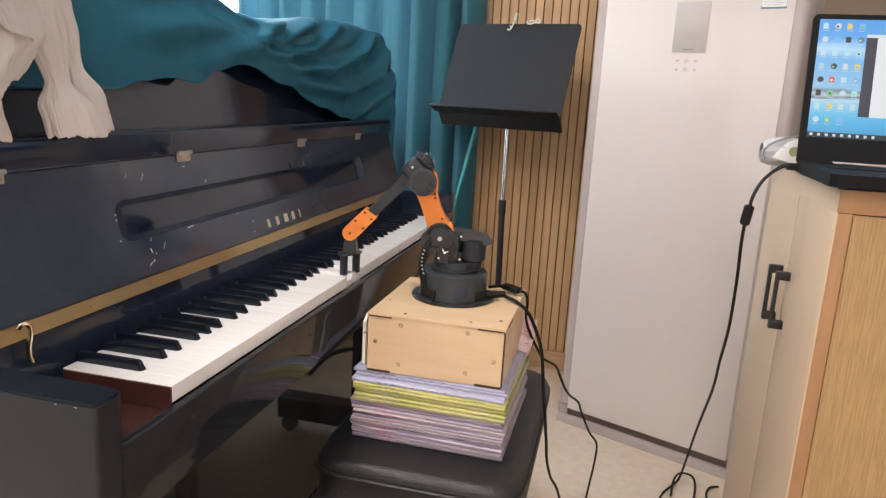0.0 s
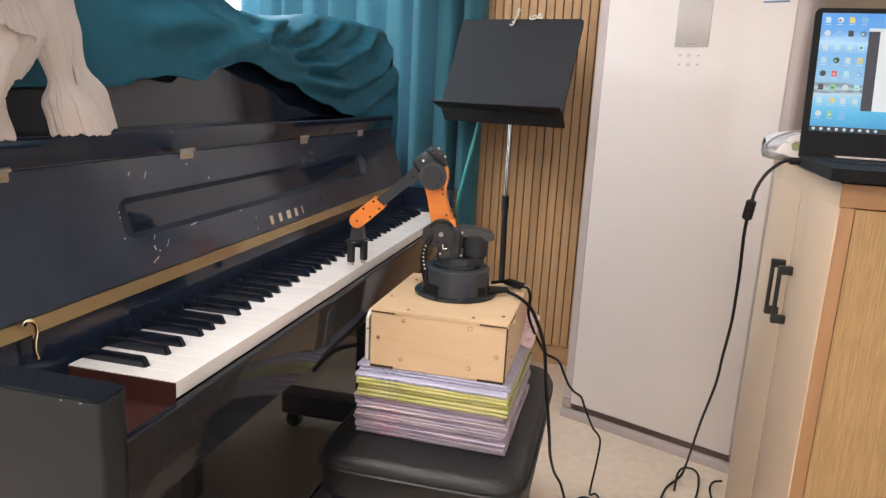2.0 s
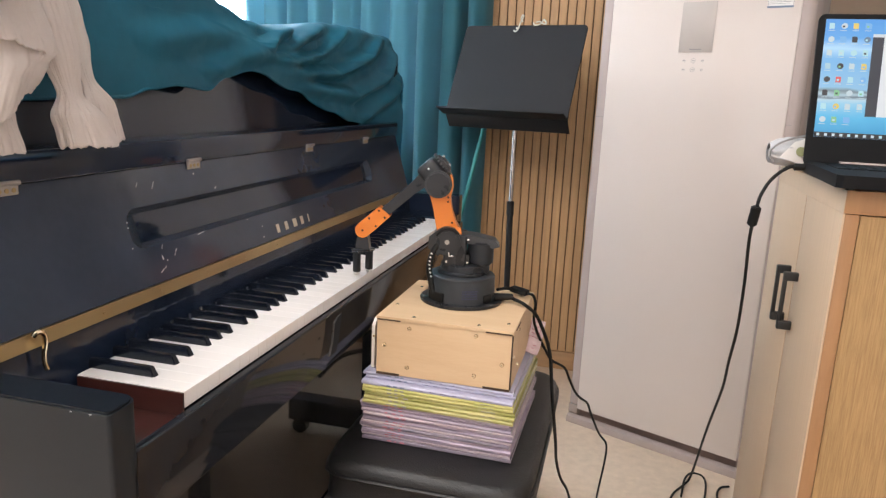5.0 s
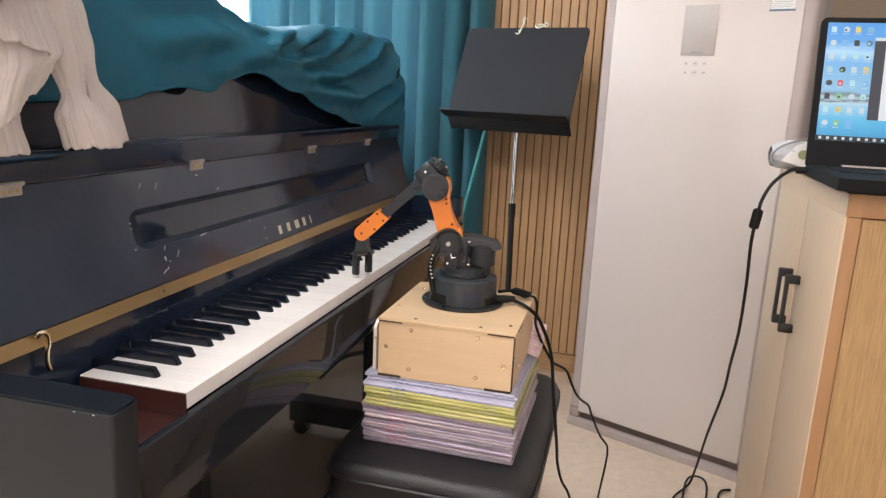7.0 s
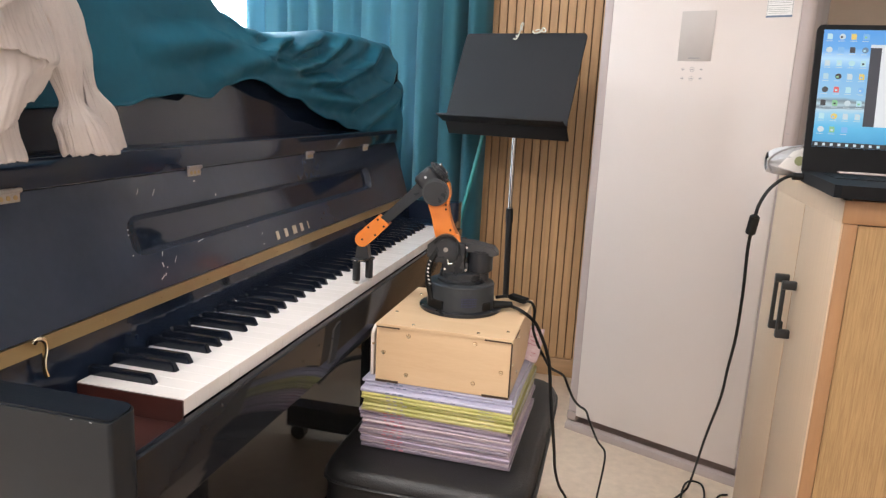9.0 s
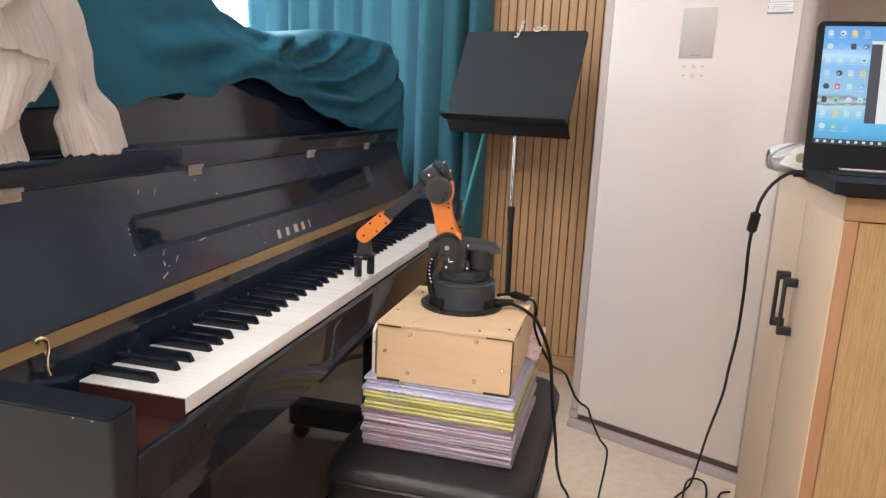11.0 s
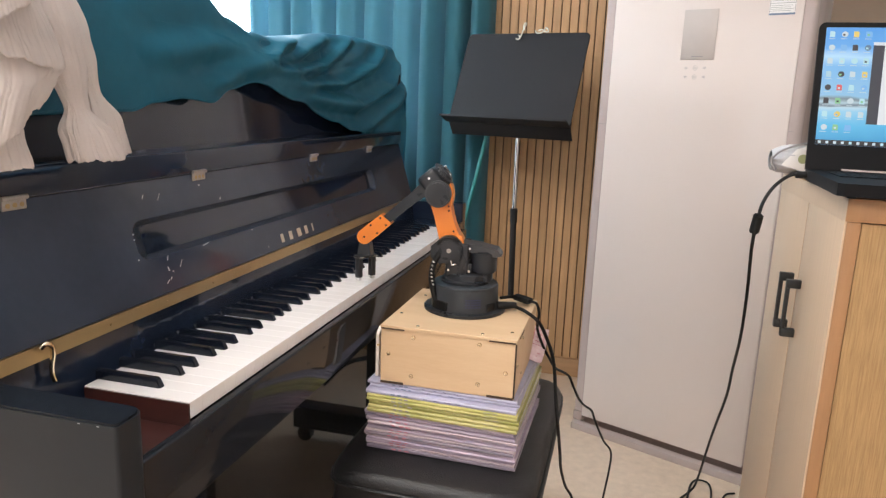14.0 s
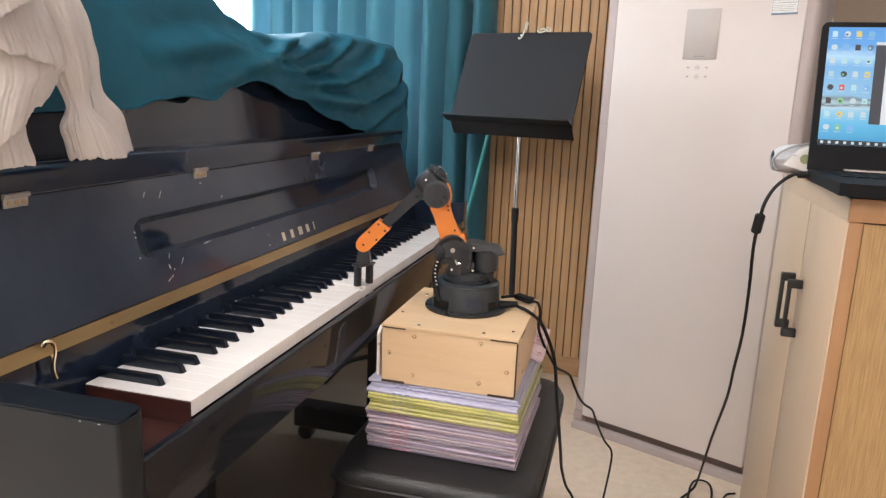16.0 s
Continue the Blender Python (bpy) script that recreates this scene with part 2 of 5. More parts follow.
def cyl(p0, p1, r0, r1=None, seg=24, bevel=0.0, bm=None):
    b = bm or bmesh.new()
    p0, p1 = Vector(p0), Vector(p1)
    r1 = r0 if r1 is None else r1
    d = p1 - p0
    m = Matrix.Translation((p0 + p1) / 2) @ d.to_track_quat("Z", "Y").to_matrix().to_4x4()
    out = bmesh.ops.create_cone(b, cap_ends=True, segments=seg, radius1=r0, radius2=r1, depth=d.length, matrix=m)
    if bevel:
        es = [e for e in {e for v in out["verts"] for e in v.link_edges} if e.calc_face_angle(0) > 0.9]
        bmesh.ops.bevel(b, geom=es, offset=bevel, segments=2, affect="EDGES")
    return b


def smooth_path(points, n=8):
    pts = [Vector(q) for q in points]
    pts = [2 * pts[0] - pts[1], *pts, 2 * pts[-1] - pts[-2]]
    out = []
    for a, b, c, d in zip(pts, pts[1:], pts[2:], pts[3:]):
        for i in range(n):
            t = i / n
            out.append(0.5 * (2 * b + (c - a) * t + (2 * a - 5 * b + 4 * c - d) * t * t + (3 * b - a - 3 * c + d) * t ** 3))
    return out + [pts[-2]]


def tube(points, r, seg=8, n=8, bm=None, taper=None):
    b = bm or bmesh.new()
    path = smooth_path(points, n) if n > 1 else [Vector(q) for q in points]
    rings, side = [], None
    for i, q in enumerate(path):
        d = (path[min(i + 1, len(path) - 1)] - path[max(i - 1, 0)]).normalized()
        side = d.orthogonal().normalized() if side is None else (side - d * side.dot(d)).normalized()
        up = d.cross(side)
        rad = r * (taper(i / (len(path) - 1)) if taper else 1)
        rings.append([b.verts.new(q + (side * math.cos(a) + up * math.sin(a)) * rad) for a in (2 * math.pi * k / seg for k in range(seg))])
    for r0, r1 in zip(rings, rings[1:]):
        for k in range(seg):
            b.faces.new((r0[k], r0[(k + 1) % seg], r1[(k + 1) % seg], r1[k]))
    b.faces.new(rings[0][::-1]), b.faces.new(rings[-1])
    return b


def sheet(fn, nu, nv, closed_u=False):
    """A grid of fn(u, v), u and v from 0 to 1."""
    b = bmesh.new()
    vs = [[b.verts.new(fn(i / nu, j / nv)) for j in range(nv + 1)] for i in range(nu if closed_u else nu + 1)]
    for i in range(nu):
        for j in range(nv):
            k = (i + 1) % nu if closed_u else i + 1
            b.faces.new((vs[i][j], vs[k][j], vs[k][j + 1], vs[i][j + 1]))
    return b


def thick(ob, t):
    md = ob.modifiers.new("thickness", "SOLIDIFY")
    md.thickness, md.offset = t, 0.0
    return ob


def lerp_table(table, x):
    if x <= table[0][0]:
        return table[0][1]
    for (a, p), (b, q) in zip(table, table[1:]):
        if x <= b:
            t = (x - a) / (b - a)
            t = t * t * (3 - 2 * t)
            return p + (q - p) * t
    return table[-1][1]


def nz(x, y, z=0.0):
    return noise.noise(Vector((x, y, z)))


def glass(name):
    m = bpy.data.materials.new(name)
    m.use_nodes = True
    b = m.node_tree.nodes["Principled BSDF"]
    b.inputs["Transmission Weight"].default_value, b.inputs["Roughness"].default_value, b.inputs["IOR"].default_value = 1.0, 0.0, 1.45
    return m


PANE = glass("window_glass")

# ---- the room ----
X0, X1, Y0, Y1, ZC = -2.0, 1.30, -3.0, 2.16, 2.80
floor = solo("floor", box(X0 - 0.1, X1 + 0.1, Y0 - 0.1, Y1 + 0.1, -0.1, 0.0), FLOOR, (0, 0, 0), "plain cream speckled floor with small scuffs", "floor", kind="structure")
solo("ceiling", box(X0 - 0.1, X1 + 0.1, Y0 - 0.1, Y1 + 0.1, ZC, ZC + 0.1), CEIL, (0, 0, ZC), "plain white painted ceiling", "ceiling", kind="structure")
solo("wall_east", box(X1, X1 + 0.1, Y0, Y1, 0, ZC), WALL, (X1, 0, 0), "beige painted wall behind the cabinet", "wall", kind="structure")
solo("wall_west", box(X0 - 0.1, X0, Y0, Y1, 0, ZC), WALLW, (X0, 0, 0), "white painted wall behind the piano", "wall", kind="structure")
solo("wall_south", box(X0, X1, Y0 - 0.1, Y0, 0, ZC), WALLW, (0, Y0, 0), "plain white painted wall", "wall", kind="structure")
# the window opening in the north wall
WX0, WX1, WZ0, WZ1 = -1.90, -0.30, 0.90, 2.45
wb = box(X0, WX0, Y1, Y1 + 0.12, 0, ZC)
box(WX1, X1, Y1, Y1 + 0.12, 0, ZC, bm=wb)
box(WX0, WX1, Y1, Y1 + 0.12, 0, WZ0, bm=wb)
box(WX0, WX1, Y1, Y1 + 0.12, WZ1, ZC, bm=wb)
solo("wall_north", wb, TANWALL, (0, Y1, 0), "tan wall with a bright window beside the curtain", "wall", kind="structure")
win = thing("window_1", ((WX0 + WX1) / 2, Y1 + 0.06, WZ0), "white-framed window full of bright daylight", "window", kind="structure")
fb = box(WX0, WX0 + 0.05, Y1 + 0.03, Y1 + 0.09, WZ0, WZ1, 0.004)
box(WX1 - 0.05, WX1, Y1 + 0.03, Y1 + 0.09, WZ0, WZ1, 0.004, bm=fb)
box(WX0 + 0.05, WX1 - 0.05, Y1 + 0.03, Y1 + 0.09, WZ0, WZ0 + 0.05, 0.004, bm=fb)
box(WX0 + 0.05, WX1 - 0.05, Y1 + 0.03, Y1 + 0.09, WZ1 - 0.05, WZ1, 0.004, bm=fb)
part("window_frame", fb, WINFRAME, win)
part("window_sill", box(WX0 - 0.03, WX1 + 0.03, Y1 - 0.06, Y1 + 0.03, WZ0 - 0.03, WZ0 - 0.001, 0.005), WINFRAME, win)
pn = part("pane", box(WX0 + 0.052, WX1 - 0.052, Y1 + 0.055, Y1 + 0.061, WZ0 + 0.052, WZ1 - 0.052), PANE, win)
pn.visible_shadow = False
solo("backdrop", box(WX0 - 1.2, WX1 + 1.2, Y1 + 0.9, Y1 + 0.91, 0.2, 3.4), glow("bright_overcast_sky", (0.90, 0.96, 1.0), 11.0), (-1.4, Y1 + 0.9, 0), "bright overcast daylight outside", "sky", kind="structure")
solo("baseboard", box(-0.0905, 0.66, Y1 - 0.052, Y1 - 0.001, 0.0, 0.075, 0.003), TRIM, (0.2, Y1, 0), "tan wooden baseboard under the slatted panel", "baseboard", kind="structure")
for lx, ly in ((-0.55, -0.3), (0.55, -1.9), (-0.9, -1.9)):
    cl = thing("ceiling_light", (lx, ly, ZC - 0.045), "square white ceiling panel light, switched on", "ceiling light", group="ceiling lights")
    fr = box(lx - 0.31, lx + 0.31, ly - 0.31, ly - 0.285, ZC - 0.045, ZC - 0.001, 0.003)
    box(lx - 0.31, lx + 0.31, ly + 0.285, ly + 0.31, ZC - 0.045, ZC - 0.001, 0.003, bm=fr)
    box(lx - 0.31, lx - 0.285, ly - 0.285, ly + 0.285, ZC - 0.045, ZC - 0.001, 0.003, bm=fr)
    box(lx + 0.285, lx + 0.31, ly - 0.285, ly + 0.285, ZC - 0.045, ZC - 0.001, 0.003, bm=fr)
    part("frame", fr, WINFRAME, cl)
    part("diffuser", box(lx - 0.284, lx + 0.284, ly - 0.284, ly + 0.284, ZC - 0.04, ZC - 0.03), glow("lit_diffuser", (1.0, 0.95, 0.88), 4.0), cl)

# curtain: hanging folds from ceiling to floor
CY = 2.03


def curtain_fn(u, v):
    x = -1.06 + u * 0.975
    # wide, uneven pleats that gather a little towards the top
    ph = x * 2 * math.pi / 0.102 + 1.3 * math.sin(x * 7.0 + 0.6) + 0.45 * nz(x * 3, v * 1.2)
    amp = 0.053 + 0.018 * nz(x * 5, 3.1)
    s = math.sin(ph)
    y = CY + amp * (abs(s) ** 0.75) * (1 if s > 0 else -1) + 0.007 * math.sin(2.6 * ph + 1.0 + v) + 0.010 * nz(x * 6, v * 3, 2)
    return Vector((x + 0.016 * math.cos(ph), y, 0.02 + v * 2.68))


cu = thick(solo("curtain", sheet(curtain_fn, 300, 26), CURTAIN, (-0.55, CY, 0), "teal pleated floor-length curtain drawn beside the window", "curtain"), 0.003)
rail = solo("curtain_rail", cyl((-1.95, CY, 2.735), (-0.06, CY, 2.735), 0.014), CHROME, (-1.0, CY, 2.735), "metal curtain rail under the ceiling", "curtain rail")
solo("teal_hose", tube([(-0.050, 1.955, 1.05), (-0.066, 1.955, 0.95), (-0.098, 1.955, 0.80), (-0.133, 1.955, 0.63), (-0.165, 1.955, 0.42)], 0.0075, 10), TEALTUBE, (-0.1, 1.955, 0.6), "thin teal hose slanting beside the curtain edge", "hose")

# ---- the upright piano ----
PIANO_LABEL = "polished black upright piano with its keyboard open"
H = 0.74
piano = thing("upright_piano", (-0.3, 0.61, 0.0), PIANO_LABEL, "piano")
YL, YR = -0.160, 1.385


def arc(cx, cy, r, a0, a1, n=8):
    return [(cx + r * math.cos(radians(a0 + (a1 - a0) * i / n)), cy + r * math.sin(radians(a0 + (a1 - a0) * i / n))) for i in range(n + 1)]


def arm_shape(outer, inner, front=0.037):
    s = 1 if inner > outer else -1
    pts = [(-0.215, outer), (front - 0.004, outer)]
    pts += [(front - 0.004 + 0.004 * math.sin(radians(a)), outer + s * 0.004 * (1 - math.cos(radians(a)))) for a in (30, 60, 90)]
    pts += [(front - 0.014 * (1 - math.cos(radians(a))), inner - s * 0.014 + s * 0.014 * math.sin(radians(a))) for a in (0, 15, 30, 45, 60, 75, 90)]
    pts += [(-0.215, inner)]
    return pts


ck = part("cheek", prism(arm_shape(YL, -0.119), "z", 0.56, 0.7895, 0.003, 3), LACQUER_WORN, piano, "scuffed black side arm")
part("cheek_top", prism(arm_shape(YL + 0.0016, -0.1206, 0.0352), "z", 0.7897, 0.7920, 0.0010, 2), LACQUER_TOP, ck, "glossy black top")
# bright slivers along the worn edge, specular glints built in pale colour
for cx, w in ((-0.158, 0.016), (-0.112, 0.002), (-0.004, 0.0025), (0.016, 0.003)):
    part("chip", box(cx, cx + w, YL - 0.0003, YL + 0.0022, 0.7876, 0.7886, 0.0003, 1), GLINT, ck)
part("cheek", prism(arm_shape(YR, 1.3395, -0.002), "z", 0.56, 0.792, 0.005, 3), LACQUER, piano)
part("side_panel", box(-0.62, -0.216, YL, YL + 0.035, 0.02, 1.158, 0.004), LACQUER, piano)
part("side_panel", box(-0.62, -0.216, YR - 0.035, YR, 0.02, 1.158, 0.004), LACQUER, piano)
part("back_panel", box(-0.62, -0.59, YL + 0.036, YR - 0.036, 0.02, 1.158), LACQUER_WORN, piano)
part("lid", box(-0.63, -0.255, YL - 0.006, YR + 0.006, 1.160, 1.180, 0.005, 3), LACQUER, piano)
part("upper_panel", prism([(-0.262, 0.99), (-0.282, 0.99), (-0.300, 1.158), (-0.280, 1.158)], "y", YL + 0.037, YR - 0.037), LACQUER, piano)
part("lower_panel", box(-0.185, -0.168, YL + 0.10, YR - 0.10, 0.13, 0.618), LACQUER_LOW, piano, smooth=False)
part("bottom_board", box(-0.59, -0.165, YL + 0.037, YR - 0.037, 0.02, 0.125, 0.003), LACQUER, piano)
part("key_bed", box(-0.58, -0.012, -0.1185, 1.339, 0.620, 0.688, 0.003), LACQUER, piano)
part("key_slip", box(0.0008, 0.0130, -0.1180, 1.3385, 0.632, 0.7195, 0.0022, 3), LACQUER_SLIP, piano)
for y in (-0.140, 1.235):
    part("leg", prism([(-0.120, y), (-0.082, y), (-0.082, y + 0.06), (-0.120, y + 0.06)], "z", 0.126, 0.559, 0.004), LACQUER, piano)
    toe = part("toe_block", box(-0.1645, 0.165, y, y + 0.065, 0.052, 0.125, 0.006, 3), LACQUER, piano)
    part("castor", cyl((0.135, y + 0.018, 0.025), (0.135, y + 0.047, 0.025), 0.0245, seg=24, bevel=0.003), BLACKMETAL, toe)
    part("castor_stem", cyl((0.135, y + 0.0325, 0.045), (0.135, y + 0.0325, 0.053), 0.012, seg=16), BRASS, toe)
kb = part("key_block", box(-0.140, 0.0004, -0.1180, -0.0012, 0.6885, 0.711, 0.0015), MAHOGANY, piano, "bare red-brown wooden end block")
part("key_end", box(-0.1404, -0.0006, -0.0026, -0.0001, 0.7112, 0.7388), MAHOGANY, kb)
part("key_block", box(-0.140, 0.002, 1.2255, 1.3380, 0.6885, 0.742, 0.002), LACQUER, piano)
part("key_rail", prism([(-0.143, 0.690), (-0.150, 0.690), (-0.168, 0.787), (-0.157, 0.787)], "y", -0.1180, 1.3380), LACQUER, piano)
part("brass_strip", prism([(-0.1505, 0.7875), (-0.170, 0.7875), (-0.172, 0.8035), (-0.1545, 0.8035)], "y", -0.1182, 1.3382, 0.0015), BRASS, piano, "long aged brass hinge strip")
# row of pins along the brass strip
for y in [0.06 + 0.112 * k for k in range(11)]:
    part("pin", cyl((-0.1515, y, 0.7955), (-0.1495, y, 0.7955), 0.0018, seg=8), BRASS, piano)
# fall board with a long sunk panel
FB0, FB1 = Vector((-0.158, 0, 0.804)), Vector((-0.204, 0, 0.957))


def fall_fn(u, v):
    y = -0.118 + u * 1.456
    w = v * 0.16
    cy, cw, hy, hw, r = 0.611, 0.080, 0.462, 0.028, 0.024
    qx, qw = abs(y - cy) - hy + r, abs(w - cw) - hw + r
    d = math.hypot(max(qx, 0), max(qw, 0)) + min(max(qx, qw), 0) - r
    # crisp sloping walls: broad at the bass end, narrow along the sides
    end = (hy - abs(y - cy)) / (0.036 if y < cy else 0.014)
    s = min(max(min(end, (hw - abs(w - cw)) / 0.009, -d / 0.008), 0.0), 1.0)
    q = FB0.lerp(FB1, v)
    return Vector((q.x - 0.014 * s, y, q.z - 0.004 * s))


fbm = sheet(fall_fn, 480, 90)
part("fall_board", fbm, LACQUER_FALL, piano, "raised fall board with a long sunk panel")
part("fall_board_back", prism([(-0.172, 0.8045), (-0.215, 0.956), (-0.224, 0.956), (-0.181, 0.8045)], "y", -0.118, 1.338), LACQUER, piano)
# brand mark as five plain bars
for k, (w, hgt) in enumerate(((0.010, 0.016), (0.011, 0.016), (0.015, 0.016), (0.011, 0.016), (0.0035, 0.016))):
    y = 0.527 + k * 0.0335
    part("brand_bar", box(-0.0006, 0.0006, y, y + w, 0, hgt, m=pose(-0.1598, 0, 0.8130, 0, -16.7, 0)), MARK, piano)
# pale streaks and flecks, reflections drawn on the lacquer: place along the board, height up it, length, thickness,
# slant
for y, w, ln_, th, tilt in ((0.190, 0.139, 0.011, 0.0008, 50), (0.223, 0.135, 0.016, 0.0008, 50), (0.325, 0.1417, 0.004, 0.0018, 0), (0.372, 0.1144, 0.005, 0.0012, 40), (0.150, 0.0913, 0.0025, 0.0025, 0), (0.149, 0.0840, 0.0022, 0.0022, 0),
                            (0.146, 0.0561, 0.0026, 0.0022, 0), (0.199, 0.0323, 0.0024, 0.0085, 8), (0.207, 0.0268, 0.0022, 0.0022, 0), (0.191, 0.0150, 0.012, 0.0016, 28), (0.199, 0.0180, 0.006, 0.0016, 48), (0.204, 0.0474, 0.010, 0.0007, 60),
                            (0.229, 0.0342, 0.016, 0.0005, 48), (0.477, 0.0109, 0.005, 0.0016, 0), (0.481, 0.0299, 0.004, 0.0010, 60), (0.439, 0.0497, 0.004, 0.0012, 0), (0.300, 0.0500, 0.022, 0.0011, 6)):
    ln_, th = ln_ * 0.75, th * 0.75
    q = FB0 + (FB1 - FB0).normalized() * w
    part("scratch", box(-ln_ / 2, ln_ / 2, -0.0004, 0.0004, -th / 2, th / 2, m=pose(q.x, y, q.z, 0, -16.7, 0) @ pose(0, 0, 0, 0, 0, 90) @ pose(0, 0, 0, 0, -tilt, 0)), GLINT, piano)
part("ledge", box(-0.262, -0.200, YL + 0.036, YR - 0.036, 0.9575, 0.9955, 0.004, 3), LACQUER, piano)
for y in (-0.037, 0.311, 0.731, 1.066):
    hg = part("hinge", box(-0.2015, -0.1985, y, y + 0.033, 0.9475, 0.9600, 0.001), HINGE, piano)
    part("knuckle", cyl((-0.1985, y - 0.001, 0.9610), (-0.1985, y + 0.034, 0.9610), 0.0030, seg=10), HINGE, hg)
    for dy in (0.007, 0.0165, 0.026):
        part("screw", cyl((-0.1987, y + dy, 0.953), (-0.1977, y + dy, 0.953), 0.0028, seg=8), BRASS, hg)
part("fall_hook", tube([(-0.149, -0.050, 0.802), (-0.146, -0.047, 0.8065), (-0.144, -0.041, 0.803), (-0.1435, -0.040, 0.793), (-0.1445, -0.042, 0.782), (-0.144, -0.043, 0.771), (-0.142, -0.042, 0.762)], 0.0029, 10), POLISHED, piano, "curved brass hook")

# white and black keys, one mesh each
PITCH = 1.2225 / 52


def white_mesh():
    b = box(-0.142, 0.0, 0.00008, PITCH - 0.00008, 0.7205, H, 0.0003, 1)
    bmesh.ops.translate(b, verts=b.verts, vec=(0.15, 0, -H))
    return finish(b, "white_key", IVORY)


def black_mesh():
    b = bmesh.new()
    lo = [(-0.146, -0.0055), (-0.0535, -0.0055), (-0.0535, 0.0055), (-0.146, 0.0055)]
    hi = [(-0.146, -0.0043), (-0.0605, -0.0043), (-0.0605, 0.0043), (-0.146, 0.0043)]
    v0 = [b.verts.new((x, y, -0.004)) for x, y in lo]
    v1 = [b.verts.new((x, y, 0.0115)) for x, y in hi]
    b.faces.new(v0[::-1]), b.faces.new(v1)
    for i in range(4):
        b.faces.new((v0[i], v0[(i + 1) % 4], v1[(i + 1) % 4], v1[i]))
    bmesh.ops.bevel(b, geom=[e for e in b.edges if min(v.co.z for v in e.verts) > 0 or e.verts[0].co.z != e.verts[1].co.z], offset=0.0014, segments=2, affect="EDGES")
    return finish(b, "black_key", EBONY)


WM, BM = white_mesh(), black_mesh()
white_keys = []
for k in range(52):
    o = new("white_key", WM)
    o.parent = piano
    o.location = Vector((-0.15, k * PITCH, H)) - ORIGIN[piano]
    white_keys.append(o)
SHIFT = {0: 0.003, 2: -0.003, 3: 0.003, 5: -0.0035, 6: 0.0}
for n in range(1, 52):
    k = (n - 1) % 7
    if k in SHIFT:
        o = new("black_key", BM)
        o.parent = piano
        o.location = Vector((0, n * PITCH + SHIFT[k], H)) - ORIGIN[piano]

# ---- cloth over the piano ----
LOW = [(-0.2, 1.045), (0.226, 1.055), (0.287, 1.068), (0.355, 1.075), (0.432, 1.069), (0.489, 1.093), (0.579, 1.108), (0.739, 1.076), (0.912, 1.030), (1.052, 1.005), (1.216, 0.985), (1.34, 0.955), (1.39, 0.90), (1.42, 0.83)]
TOP = [(-0.2, 1.27), (0.42, 1.262), (0.52, 1.218), (0.60, 1.202), (0.80, 1.200), (0.92, 1.225), (1.00, 1.232), (1.15, 1.242), (1.33, 1.238), (1.40, 1.21)]


# gathered swags on the front of the cloth: paths of (y, z), height, half width
RIDGES = [
    ([(0.62, 1.145), (0.684, 1.181), (0.76, 1.200)], 0.017, 0.009),
    ([(0.618, 1.139), (0.733, 1.132), (0.868, 1.149), (0.977, 1.185), (1.06, 1.23)], 0.015, 0.009),
    ([(0.639, 1.124), (0.785, 1.110), (0.964, 1.117), (1.164, 1.166), (1.25, 1.22)], 0.017, 0.011),
    ([(0.685, 1.103), (0.87, 1.075), (1.072, 1.067), (1.277, 1.12), (1.36, 1.18)], 0.018, 0.013),
    ([(0.74, 1.165), (0.838, 1.190), (0.928, 1.222)], 0.012, 0.008),
    ([(1.10, 0.990), (1.20, 1.03), (1.31, 1.075), (1.39, 1.12)], 0.014, 0.014),
    ([(0.42, 1.09), (0.52, 1.125), (0.62, 1.142)], 0.012, 0.014),
    ([(0.25, 1.13), (0.42, 1.16), (0.60, 1.155)], 0.010, 0.018),
]


def fold_at(y, z, ridge):
    pts, h, w = ridge
    best, end = 9.0, 1.0
    for n, ((ya, za), (yb, zb)) in enumerate(zip(pts, pts[1:])):
        ex, ez = (yb - ya) * 0.45, zb - za
        px, pz = (y - ya) * 0.45, z - za
        t = min(max((px * ex + pz * ez) / (ex * ex + ez * ez), 0.0), 1.0)
        dist = math.hypot(px - t * ex, pz - t * ez)
        if dist < best:
            s = (n + t) / (len(pts) - 1)
            best, end = dist, min(1.0, 5 * s, 3 * (1.15 - s))
    q = best / w
    return h * end * (math.exp(-q * q) - 0.45 * math.exp(-((q - 2.0) ** 2)))


